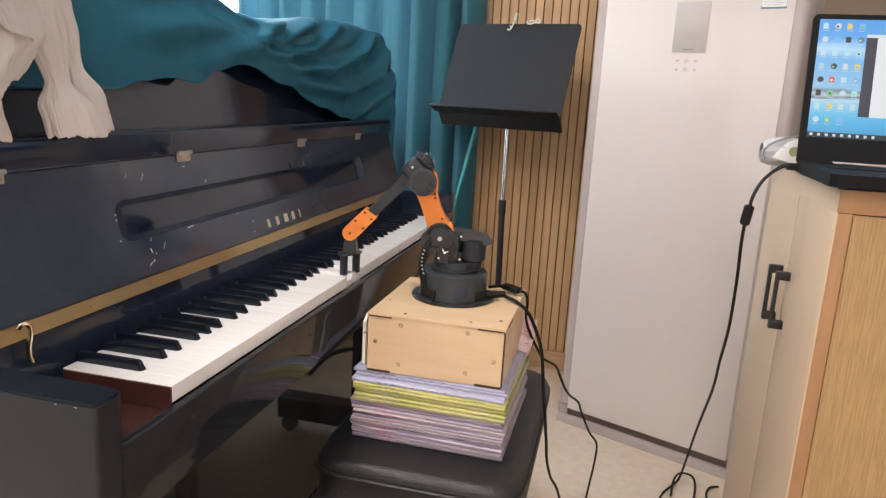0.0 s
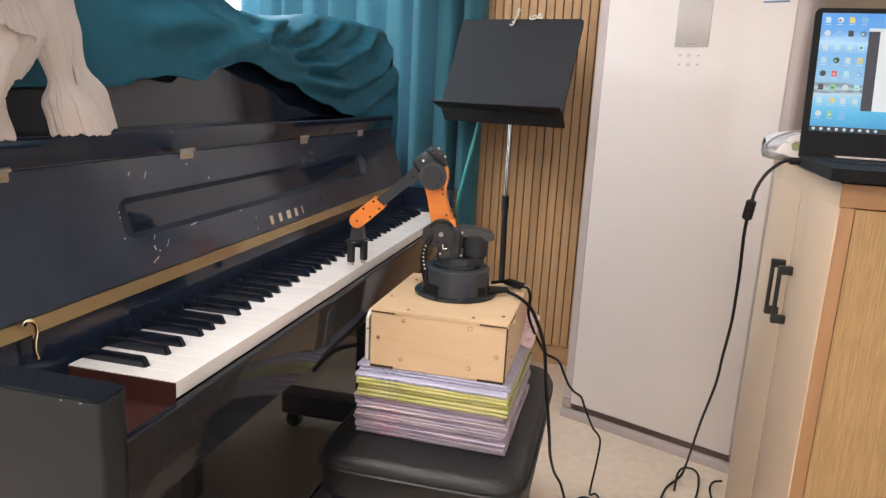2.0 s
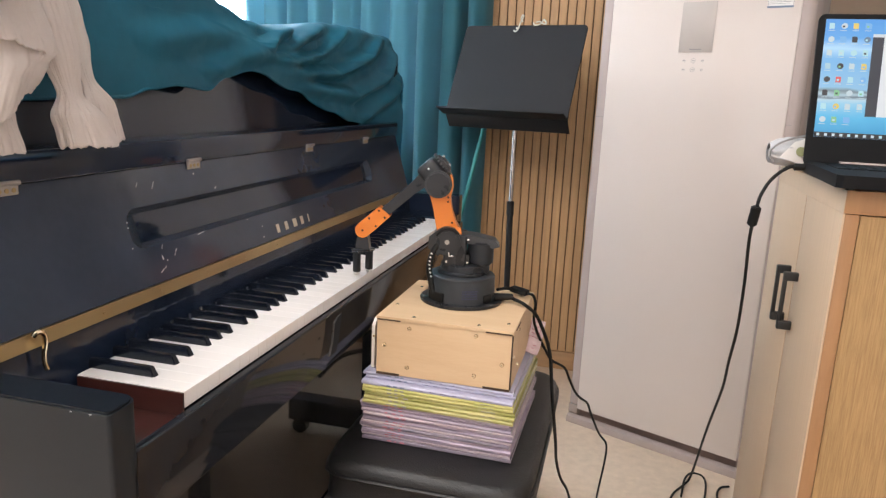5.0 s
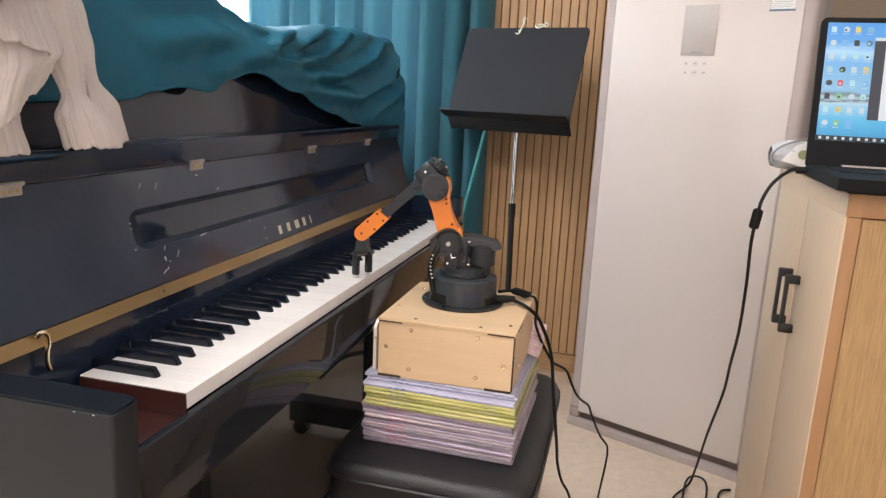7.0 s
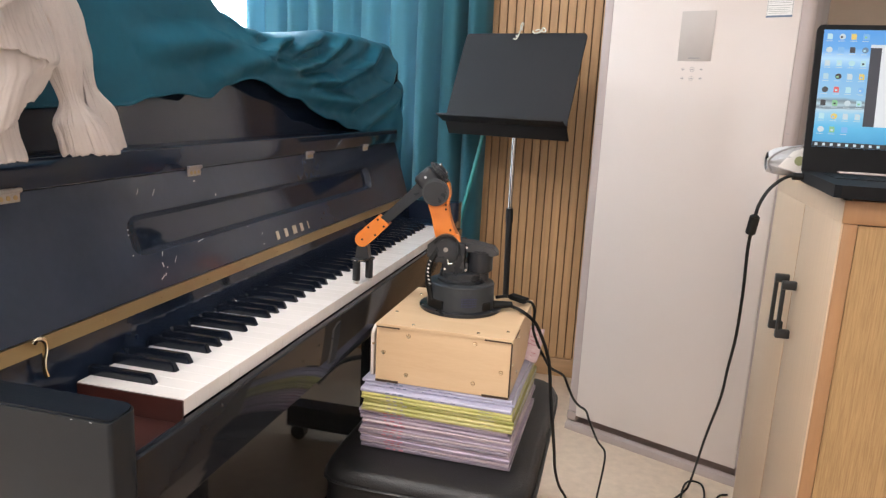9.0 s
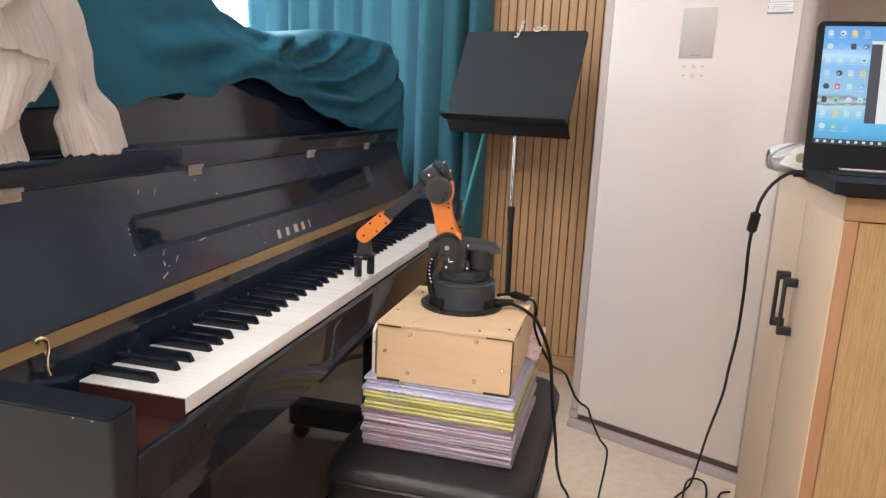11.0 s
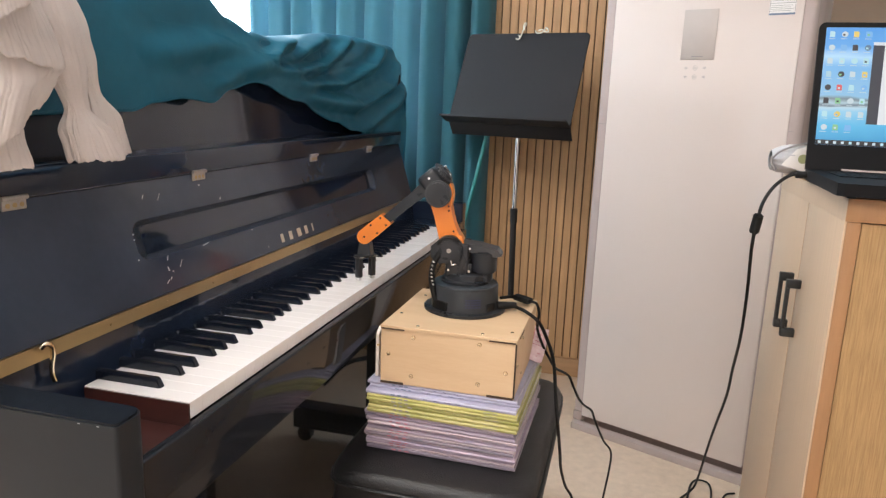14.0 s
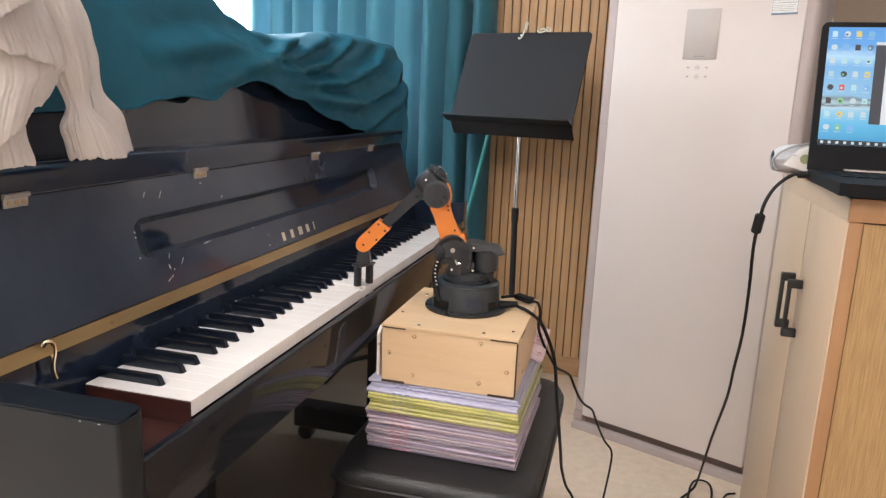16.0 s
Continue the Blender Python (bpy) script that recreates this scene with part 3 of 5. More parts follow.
def cover_fn(u, v):
    y = -0.20 + u * 1.62
    zl, zt = lerp_table(LOW, y), lerp_table(TOP, y)
    front = -0.238 + 0.012 * lerp_table([(0.5, 0), (1.1, 1), (1.4, 2)], y)
    # folds that run down and along the front of the cloth
    k = lerp_table([(0.4, 0.25), (0.65, 1), (1.3, 0.9)], y)
    if v < 0.45:
        t = v / 0.45
        z = zl + (zt - 0.020 - zl) * t
        x = front + 0.008 * math.sin(t * 3.1) - 0.015 * t
    elif v < 0.55:
        t = (v - 0.45) / 0.10
        z = zt - 0.020 + 0.020 * math.sin(t * math.pi / 2)
        x = front - 0.015 - 0.04 * (1 - math.cos(t * math.pi / 2))
    elif v < 0.85:
        t = (v - 0.55) / 0.30
        z = zt - 0.008 * math.sin(t * 3.1)
        x = front - 0.055 - t * (0.64 + front - 0.055 + 0.01)
    else:
        t = (v - 0.85) / 0.15
        z = zt - t * 0.22
        x = -0.645 - 0.012 * math.sin(t * 1.5)
    slow = 0.010 * nz(y * 4.0, z * 6.0, x * 5) + 0.008 * math.sin(y * 9 + z * 7)
    fine = 0.004 * nz(y * 17, z * 24, x * 16)
    ridge = sum(fold_at(y, z, r) for r in RIDGES) if v < 0.62 else 0.0
    d = slow * (0.35 + 0.65 * k) + fine * k + ridge
    if 0.3 < v < 0.9:
        z += 0.006 * nz(y * 7, x * 9, 5) + 0.35 * max(ridge, 0.0)
    if v < 0.86:
        x += d
    # the cloth lies on the lid and never cuts into it
    if v < 0.5 and z < 1.186:
        x = max(x, -0.250)
    if x < -0.248 and 0.3 < v < 0.86:
        z = max(z, 1.186)
    if y > 1.395:
        z -= (y - 1.395) * 8.0 * max(0.0, 1.0 - abs(v - 0.6))
        y = 1.404 + 0.010 * nz(z * 12, x * 12)
    return Vector((max(x, -0.68), y, z))


cover = thing("piano_cover", (-0.4, 0.6, 1.18), "rumpled teal satin cover thrown over the piano top", "piano cover")
thick(part("cloth", sheet(cover_fn, 420, 190), CLOTH, cover), 0.003)
part("hem", tube([cover_fn(k / 160, 0.0) for k in range(161)], 0.0028, 6, 1), CLOTH, cover)


def lobe(path, radii, flat, seed, slope=0.0, pleat=0.45):
    """A gathered tube of thin cloth down a path, its hem slanting by slope."""
    pts = smooth_path(path, 10)
    n = len(pts) - 1

    def fn(u, v):
        i = min(int(v * n), n - 1)
        q = pts[i].lerp(pts[i + 1], v * n - i)
        r = lerp_table([(k / (len(radii) - 1), rr) for k, rr in enumerate(radii)], v)
        a = 2 * math.pi * u
        c, w = math.cos(a), math.sin(a)
        drift = 0.5 * nz(c * 2, v * 2.5, seed + 3)
        s = 1 + pleat * (0.16 * nz(c * 5 + drift, w * 5, v * 0.8 + seed) + 0.085 * nz(c * 13 + drift, w * 13, v * 1.2 + seed))
        s += 0.16 * nz(c * 1.5, w * 1.5, v * 2.2 + seed) + 0.035 * nz(c * 6, w * 6, v * 14 + seed)
        lift = slope * r * c * v * v + 0.004 * nz(c * 3, w * 3, seed) * v + 0.002 * nz(c * 11, w * 11, seed) * v
        return q + Vector((w * r * flat * s, c * r * s, max(lift, 0.9975 - q.z)))
    return fn


gz = thing("white_cloth", (-0.17, 0.0, 0.996), "white crinkled gauze cloth with gathered ruffles over the piano edge", "cloth")
GX = -0.170
GAUZES = [
    ("ruffle", lobe([(GX - 0.05, 0.000, 1.30), (GX - 0.004, 0.016, 1.173), (GX + 0.004, 0.028, 1.115), (GX + 0.008, 0.040, 1.062), (GX + 0.008, 0.054, 1.030), (GX + 0.006, 0.068, 0.999)], [0.032, 0.029, 0.027, 0.0155, 0.036, 0.041], 0.5, 1.0)),
    ("ruffle", lobe([(GX - 0.07, 0.015, 1.30), (GX - 0.018, 0.048, 1.180), (GX - 0.010, 0.064, 1.128), (GX - 0.004, 0.078, 1.078), (GX - 0.006, 0.096, 1.045), (GX - 0.008, 0.112, 1.002)], [0.032, 0.027, 0.024, 0.0130, 0.029, 0.029], 0.5, 2.7)),
    ("ruffle", lobe([(GX - 0.05, -0.13, 1.25), (GX - 0.002, -0.092, 1.13), (GX + 0.002, -0.078, 1.060), (GX + 0.004, -0.074, 1.03), (GX + 0.006, -0.072, 0.999)], [0.050, 0.045, 0.036, 0.040, 0.045], 0.45, 4.0, 0.0, 0.8)),
    ("drape", lobe([(GX - 0.05, -0.06, 1.28), (GX + 0.010, -0.060, 1.17), (GX + 0.020, -0.050, 1.100), (GX + 0.022, -0.062, 1.072), (GX + 0.020, -0.074, 1.036)], [0.045, 0.050, 0.058, 0.052, 0.050], 0.36, 7.0, 0.70)),
    ("drape", lobe([(GX - 0.04, -0.085, 1.30), (GX + 0.014, -0.082, 1.20), (GX + 0.024, -0.080, 1.150), (GX + 0.030, -0.076, 1.108)], [0.040, 0.040, 0.047, 0.056], 0.36, 9.3, -0.15)),
    ("drape", lobe([(GX - 0.03, -0.10, 1.33), (GX + 0.020, -0.094, 1.24), (GX + 0.032, -0.090, 1.19), (GX + 0.038, -0.088, 1.146)], [0.040, 0.045, 0.048, 0.050], 0.36, 11.9, 0.50)),
]
for g, fn in GAUZES:
    thick(part(g, sheet(fn, 260, 60, True), GAUZE, gz), 0.0012)

# ---- the standing air conditioner ----
AC0 = Vector((0.377, 1.645, 0.0))
ACA = math.degrees(math.atan2(-0.212, 0.495))
ACM = pose(AC0.x, AC0.y, 0, 0, 0, ACA)      # local x along the front, local y into the body
ac = thing("air_conditioner", ACM @ Vector((0.26, 0.15, 0)), "tall white floor-standing air conditioner with a taupe body", "air conditioner")


def acpart(name, bm, mat_, parent=None, label=""):
    bmesh.ops.transform(bm, matrix=ACM, verts=bm.verts)
    return part(name, bm, mat_, parent or ac, label)


body = [(-0.030, 0.045), (-0.026, 0.016), (0.556, 0.016)] + [(0.556 + 0.012 * math.sin(radians(a)), 0.016 + 0.05 * (1 - math.cos(radians(a)))) for a in (20, 40, 60, 80, 90)] + [(0.568, 0.150), (-0.030, 0.150)]
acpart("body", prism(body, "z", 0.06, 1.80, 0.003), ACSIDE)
# rounded foot with a raised lip before a deep recess
lip = [(-0.017, 0.0), (-0.017, 0.014), (-0.014, 0.021), (-0.004, 0.026), (0.004, 0.027), (0.010, 0.025), (0.016, 0.018), (0.150, 0.018), (0.150, 0.0)]
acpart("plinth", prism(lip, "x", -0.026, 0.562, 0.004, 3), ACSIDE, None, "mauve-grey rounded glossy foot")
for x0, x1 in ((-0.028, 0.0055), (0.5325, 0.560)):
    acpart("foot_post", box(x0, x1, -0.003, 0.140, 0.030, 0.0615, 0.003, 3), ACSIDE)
acpart("kick_strip", box(0.006, 0.532, 0.020, 0.10, 0.0185, 0.0598), ACDARK, None, "shadowed brown recess above the foot")
acpart("front_panel", box(0.0065, 0.5315, -0.010, 0.0155, 0.0530, 1.79, 0.003, 3), ACWHITE, None, "glossy white front panel")
acpart("trim_strip", box(-0.025, 0.0060, -0.003, 0.0155, 0.062, 1.79, 0.006, 4), ACEDGE)
acpart("trim_strip", prism([(0.5317, 0.0155), (0.5317, -0.0075), (0.548, -0.0072), (0.555, -0.0055), (0.560, -0.001), (0.564, 0.008), (0.564, 0.0155)], "z", 0.062, 1.79), ACEDGE)
acpart("seam", box(-0.0255, 0.006, -0.0038, -0.0032, 0.0612, 0.0622), INK)
acpart("seam", box(0.5325, 0.556, -0.0085, -0.0070, 0.0612, 0.0622), INK)
acpart("seam", box(-0.024, 0.004, -0.0036, -0.0031, 1.0352, 1.0364), INK)
acpart("seam", box(0.5325, 0.547, -0.0080, -0.0075, 1.0405, 1.0417), INK)
dsp = acpart("display", box(0.221, 0.316, -0.0125, -0.0102, 1.229, 1.366, 0.0008), ACGREY, None, "grey glass display")
acpart("brand_bar", box(0.252, 0.285, -0.0132, -0.0126, 1.236, 1.2385), INK, dsp)
for i, bx in enumerate((0.240, 0.266, 0.292)):
    for bz in (1.206, 1.181):
        rg = bmesh.new()
        for k in range(20):
            a0, a1 = 2 * math.pi * k / 20, 2 * math.pi * (k + 1) / 20
            ro, ri, kx = 0.0068, 0.0058, (1.0 if i == 1 else 0.55)
            q = [rg.verts.new((bx + kx * r * math.cos(a), -0.01045, bz + r * kx * math.sin(a))) for r, a in ((ri, a0), (ro, a0), (ro, a1), (ri, a1))]
            rg.faces.new(q)
        bt = acpart("button_mark", rg, INK)
        acpart("symbol", box(bx - 0.004, bx + 0.004, -0.0106, -0.0103, bz - 0.0012, bz + 0.0012), INK, bt)
lb = acpart("energy_label", box(0.446, 0.511, -0.0109, -0.0102, 1.342, 1.455), PAPER, None, "white paper label with blue edge")
acpart("label_edge", box(0.446, 0.511, -0.0113, -0.0110, 1.342, 1.347), BLUEINK, lb)
for bz, bw in ((1.352, 0.050), (1.3565, 0.056), (1.361, 0.048), (1.3655, 0.053), (1.378, 0.055), (1.3825, 0.058), (1.387, 0.046), (1.3915, 0.052)):
    acpart("print_bar", box(0.450, 0.450 + bw, -0.0113, -0.0110, bz, bz + 0.0009), INK, lb)
for bz in (1.3715, 1.397):
    acpart("print_rule", box(0.447, 0.510, -0.0113, -0.0110, bz, bz + 0.0012), INK, lb)
acpart("print_rule", box(0.447, 0.4482, -0.0113, -0.0110, 1.348, 1.430), INK, lb)
acpart("print_rule", box(0.509, 0.5102, -0.0113, -0.0110, 1.348, 1.430), INK, lb)

# ---- the music stand ----
ms = thing("music_stand", (0.082, 1.80, 0.0), "black music stand with a chrome pole and a solid desk", "music stand")
DM = pose(0.041, 1.768, 1.021, 0, 0, -15.0) @ pose(0, 0, 0, -23.9, 0, 0)      # local x along the desk, local z up its slope


def mspart(name, bm, mat_, parent=None, label="", m=DM):
    bmesh.ops.transform(bm, matrix=m, verts=bm.verts)
    return part(name, bm, mat_, parent or ms, label)


dk = [(-0.229, 0), (0.229, 0)] + arc(0.214, 0.324, 0.015, 0, 90, 5) + arc(-0.214, 0.324, 0.015, 90, 180, 5)
desk = mspart("desk", prism(dk, "y", 0.0, 0.004, 0.001), DESKBLACK, None, "black sheet desk")
mspart("lip", box(-0.238, 0.231, -0.050, 0.004, -0.004, 0.0, 0.001), DESKBLACK, desk)
mspart("lip_rim", box(-0.238, 0.231, -0.0545, -0.0505, -0.006, 0.001, 0.0008), DESKBLACK, desk)
mspart("apron", box(-0.229, 0.229, 0.0005, 0.0035, -0.060, -0.004, 0.001, m=pose(0, 0, 0, 58, 0, 0)), DESKBLACK, desk)
part("upper_pole", cyl((0.0786, 1.8132, 0.700), (0.072, 1.835, 1.10), 0.0075, seg=20), CHROME, ms, "chrome telescopic pole")
part("lower_pole", cyl((0.094, 1.80, 0.06), (0.0785, 1.8136, 0.705), 0.0108, seg=20), BLACKMETAL, ms)
part("collar", cyl((0.0794, 1.8128, 0.67), (0.0782, 1.8139, 0.722), 0.0130, seg=20, bevel=0.002), BLACKMETAL, ms)
part("tilt_joint", box(0.045, 0.100, 1.825, 1.862, 1.06, 1.13, 0.006), BLACKMETAL, ms)
for a in (80, 200, 320):
    c, s = math.cos(radians(a)), math.sin(radians(a))
    part("leg", tube([(0.094, 1.80, 0.10), (0.094 + 0.12 * c, 1.80 + 0.12 * s, 0.085), (0.094 + 0.21 * c, 1.80 + 0.21 * s, 0.012)], 0.009, 10), BLACKMETAL, ms)
# clear note-shaped clips on the desk's top edge
EDGE = DM @ Vector((0, 0, 0.339))
clip1 = thing("music_clip", DM @ Vector((-0.027, 0, 0.337)), "clear acrylic note-shaped clip on the desk edge", "clip", group="clips on the music stand")
cb = tube([(-0.036, -0.006, 0.316), (-0.028, -0.007, 0.312), (-0.021, -0.007, 0.320), (-0.028, -0.007, 0.327), (-0.021, -0.006, 0.322), (-0.018, -0.004, 0.350), (-0.012, -0.003, 0.372), (-0.018, -0.003, 0.377), (-0.020, -0.003, 0.362), (-0.010, -0.004, 0.350)], 0.0026, 7)
bmesh.ops.transform(cb, matrix=DM, verts=cb.verts)
part("note", cb, GLASSY, clip1)
clip2 = thing("music_clip", DM @ Vector((0.052, 0, 0.337)), "clear acrylic bird-shaped clip on the desk edge", "clip", group="clips on the music stand")
cb = tube([(0.030, -0.005, 0.345), (0.038, -0.006, 0.336), (0.052, -0.006, 0.337), (0.062, -0.005, 0.345), (0.066, -0.004, 0.357), (0.074, -0.004, 0.352), (0.078, -0.004, 0.343), (0.070, -0.004, 0.341), (0.060, -0.005, 0.347), (0.050, -0.005, 0.350), (0.040, -0.005, 0.346)], 0.0028, 7)
bmesh.ops.transform(cb, matrix=DM, verts=cb.verts)
part("bird", cb, GLASSY, clip2)

# ---- the piano bench ----
BZ = 0.478
bench = thing("piano_bench", (0.20, 0.56, 0.0), "black leather piano bench carrying a stack of books", "bench")


def cushion_fn(u, v):
    a = 2 * math.pi * u
    c, s = math.cos(a), math.sin(a)
    n = 9.0
    r = (abs(c) ** n + abs(s) ** n) ** (-1 / n)
    x, y = 0.180 + 0.180 * r * c, 0.622 + 0.272 * r * s
    rim = 0.020
    if v <= 0.3:
        t = v / 0.3
        q = 1 - 0.012 * math.sin(t * 3.14)
        return Vector((0.180 + (x - 0.180) * q, 0.622 + (y - 0.622) * q, 0.400 + 0.050 * t))
    t = (v - 0.3) / 0.7
    if t < 0.45:
        a2 = t / 0.45 * math.pi / 2
        dx, dy = x - 0.180, y - 0.622
        ins = rim * (1 - math.cos(a2))
        return Vector((0.180 + dx * (1 - ins / 0.180), 0.622 + dy * (1 - ins / 0.272), 0.450 + 0.022 * math.sin(a2)))
    t = (t - 0.45) / 0.55
    q = (1 - t)
    dx, dy = (x - 0.180) * (1 - rim / 0.180) * q, (y - 0.622) * (1 - rim / 0.272) * q
    return Vector((0.180 + dx, 0.622 + dy, 0.472 + (BZ - 0.472) * min(1.0, t * 3) ** 0.6))


part("cushion", sheet(cushion_fn, 96, 40, True), LEATHER, bench, "grained black leather cushion")
part("piping", tube([(0.180 + 0.1815 * (abs(math.cos(a)) ** 9 + abs(math.sin(a)) ** 9) ** (-1 / 9) * math.cos(a), 0.622 + 0.2735 * (abs(math.cos(a)) ** 9 + abs(math.sin(a)) ** 9) ** (-1 / 9) * math.sin(a), 0.448) for a in (2 * math.pi * k / 64 for k in range(65))], 0.0035, 6, 1), LEATHER, bench)
part("apron", box(0.030, 0.340, 0.375, 0.870, 0.310, 0.399, 0.004), LACQUER, bench)
for lx in (0.190, 0.292):
    for ly in (0.400, 0.800):
        part("leg", prism([(lx, ly), (lx + 0.04, ly), (lx + 0.04, ly + 0.04), (lx, ly + 0.04)], "z", 0.0, 0.3095, 0.004), LACQUER, bench)
part("knob", cyl((0.029, 0.72, 0.355), (-0.003, 0.72, 0.355), 0.021, seg=24, bevel=0.003), BLACKMETAL, bench, "round height-adjusting knob")

# ---- the stack of books ----
rb = random.Random(5)
z = BZ + 0.0005
plan = [("LAV", 6), ("PNK", 3.4), ("LAV", 5), ("LAV", 4), ("PNK", 3.2), ("LAV", 5.5), ("PNK", 4), ("LAV", 4.5), ("LAV", 5), ("PNK", 3.4), ("LAV", 5), ("LAV", 4), ("LAV", 4.5)]
plan += [("LIME", 5.5), ("LIME", 5), ("LIME", 6), ("LIME", 5), ("LIME", 5.5)] + [("LILAC", 6), ("LILAC", 4.5), ("LILAC", 5)]
tot = sum(h for _, h in plan)
sc = (0.5995 - z) / tot
BOOKW, BOOKD = 0.266, 0.272
for n_, (kind_, h) in enumerate(plan):
    h *= sc
    mt = {"LAV": LAVENDER, "PNK": PALEPINK, "LIME": LIME, "LILAC": LILAC}[kind_]
    word = {"PNK": "thin pale pink softcover book lying in a stack", "LAV": "lavender softcover book lying in a stack", "LIME": "yellow-green softcover book lying in a stack", "LILAC": "pale lilac softcover book lying near the top of the stack"}[kind_]
    dx, dy, rz = rb.uniform(-0.0035, 0.0035), rb.uniform(-0.004, 0.002), rb.uniform(-0.8, 0.8) - 1.2
    bk = thing("book", (0.186, 0.54, z), word, "book", group="stack of books")
    back = 0.016 if len(plan) - n_ <= 2 else 0.0
    m = Matrix.Translation((0.184 + dx, 0.432 + back + dy + BOOKD / 2, z)) @ pose(0, 0, 0, 0, 0, rz)
    w, d = BOOKW / 2, BOOKD / 2
    # folded cover: back, round spine towards the room's south, front
    prof = [(d, 0.0), (-d + h * 0.35, 0.0)] + [(-d + h * 0.35 - h * 0.42 * math.sin(radians(a)), h * 0.49 * (1 - math.cos(radians(a)))) for a in (30, 60, 90, 120, 150)] + [(-d + h * 0.35, h * 0.97), (d, h * 0.97)]
    inner = [(y, max(0.0005, min(h * 0.97 - 0.0005, zz)) if abs(y) < d else (0.0005 if zz < h / 2 else h * 0.97 - 0.0005)) for y, zz in prof]
    inner = [(y + (0.0009 if y < -d + h * 0.3 else 0), zz) for y, zz in inner]
    b = bmesh.new()
    ring = prof + inner[::-1]
    prism(ring, "x", -w, w, bm=b)
    bmesh.ops.transform(b, matrix=m, verts=b.verts)
    cv = part("cover", b, mt, bk)
    b = box(-w + 0.0005, w - 0.0005, -d + h * 0.3, d - 0.0025, 0.0006, h * 0.97 - 0.0006)
    bmesh.ops.transform(b, matrix=m, verts=b.verts)
    part("pages", b, PAGES, bk)
    # unreadable spine print as small bars
    ink = {"LAV": REDINK, "PNK": REDINK, "LIME": INK, "LILAC": BLUEINK}[kind_]
    for k in range(3):
        x0 = -0.088 + k * 0.0125 + rb.uniform(-0.002, 0.002)
        b = box(x0, x0 + rb.uniform(0.005, 0.009), -d - h * 0.078, -d - h * 0.06, h * 0.32, h * 0.62)
        bmesh.ops.transform(b, matrix=m, verts=b.verts)
        part("print_bar", b, ink, cv)
    # a line of fine print along some spines
    if kind_ == "LILAC":
        for k in range(4):
            x0 = -0.030 + k * 0.019 + rb.uniform(-0.003, 0.003)
            b = box(x0, x0 + rb.uniform(0.004, 0.012), -d - h * 0.074, -d - h * 0.06, h * 0.42, h * 0.52)
            bmesh.ops.transform(b, matrix=m, verts=b.verts)
            part("print_bar", b, NAVY, cv)
    b = box(0.075, 0.100, -d - h * 0.076, -d - h * 0.06, h * 0.40, h * 0.52)
    bmesh.ops.transform(b, matrix=m, verts=b.verts)
    part("print_bar", b, INK, cv)
    z += h

# pink leaflet curling up at the back of the stack, with a framed print
def leaflet_at(u, v):
    return Vector((0.288 + 0.038 * u + 0.006 * v, 0.630 + 0.070 * v + 0.012 * u, 0.6015 + 0.046 * v * v + 0.004 * math.sin(u * 5)))


lf = thing("leaflet", (0.31, 0.66, 0.601), "curled pink printed leaflet on the book stack", "leaflet")
thick(part("sheet", sheet(leaflet_at, 14, 14), PINKP, lf), 0.0012)
up_ = Vector((0, -0.0012, 0.0008))
for pts in ([(0.30, 0.62), (0.30, 0.94), (0.82, 0.94), (0.82, 0.62), (0.30, 0.62)], [(0.40, 0.70), (0.72, 0.70)], [(0.40, 0.78), (0.72, 0.78)], [(0.40, 0.86), (0.72, 0.86)], [(0.2, 0.40), (0.8, 0.40)], [(0.2, 0.28), (0.7, 0.28)]):
    part("print_bar", tube([leaflet_at(*q) + up_ for q in pts], 0.0007, 5, 1), REDINK, lf)

# ---- the plywood box ----
PZ0, PZ1 = 0.6005, 0.7052
pbx = thing("plywood_box", (0.19, 0.57, PZ0), "laser-cut birch plywood box with scorched joints and screws", "box")
BX0, BX1, BY0, BY1 = 0.0690, 0.3045, 0.4440, 0.6990
T = 0.0055
top = part("top_panel", box(BX0 - 0.001, BX1 + 0.001, BY0 - 0.001, BY1, PZ1 - T, PZ1, 0.0004, 1), PLY, pbx)
fpn = part("front_panel", box(BX0 + 0.0004, BX1 - 0.0004, BY0 + 0.0005, BY0 + T, PZ0 + 0.0002, PZ1 - T - 0.0003, 0.0004, 1), PLY, pbx)
sdr = part("side_panel", box(BX1 - T, BX1 - 0.0006, BY0 + T + 0.0003, BY1 - 0.002, PZ0 + 0.0002, PZ1 - T - 0.0003, 0.0004, 1), PLY, pbx)
sdl = part("side_panel", prism([(BY0 + 0.020, PZ0 + 0.001), (BY0 + 0.050, PZ0 + 0.001), (BY0 + 0.050, PZ1 - 0.016), (BY0 + 0.034, PZ1 - 0.016), (BY0 + 0.020, PZ1 - 0.026)], "x", BX0 - 0.016, BX0 - 0.016 + T), CARD, pbx, "cream card side wall")
part("side_panel", box(BX0 + 0.0006, BX0 + T, BY0 + T + 0.0003, BY1 - T - 0.001, PZ0 + 0.0002, PZ1 - T - 0.0003, 0.0004, 1), PLY, pbx)
part("back_panel", box(BX0, BX1, BY1 - T, BY1 - 0.0005, PZ0 + 0.0002, PZ1 - T - 0.0003), PLY, pbx)
part("bottom_panel", box(BX0 + T + 0.001, BX1 - T - 0.001, BY0 + T + 0.0005, BY1 - T - 0.001, PZ0 + 0.004, PZ0 + 0.009), PLY, pbx)
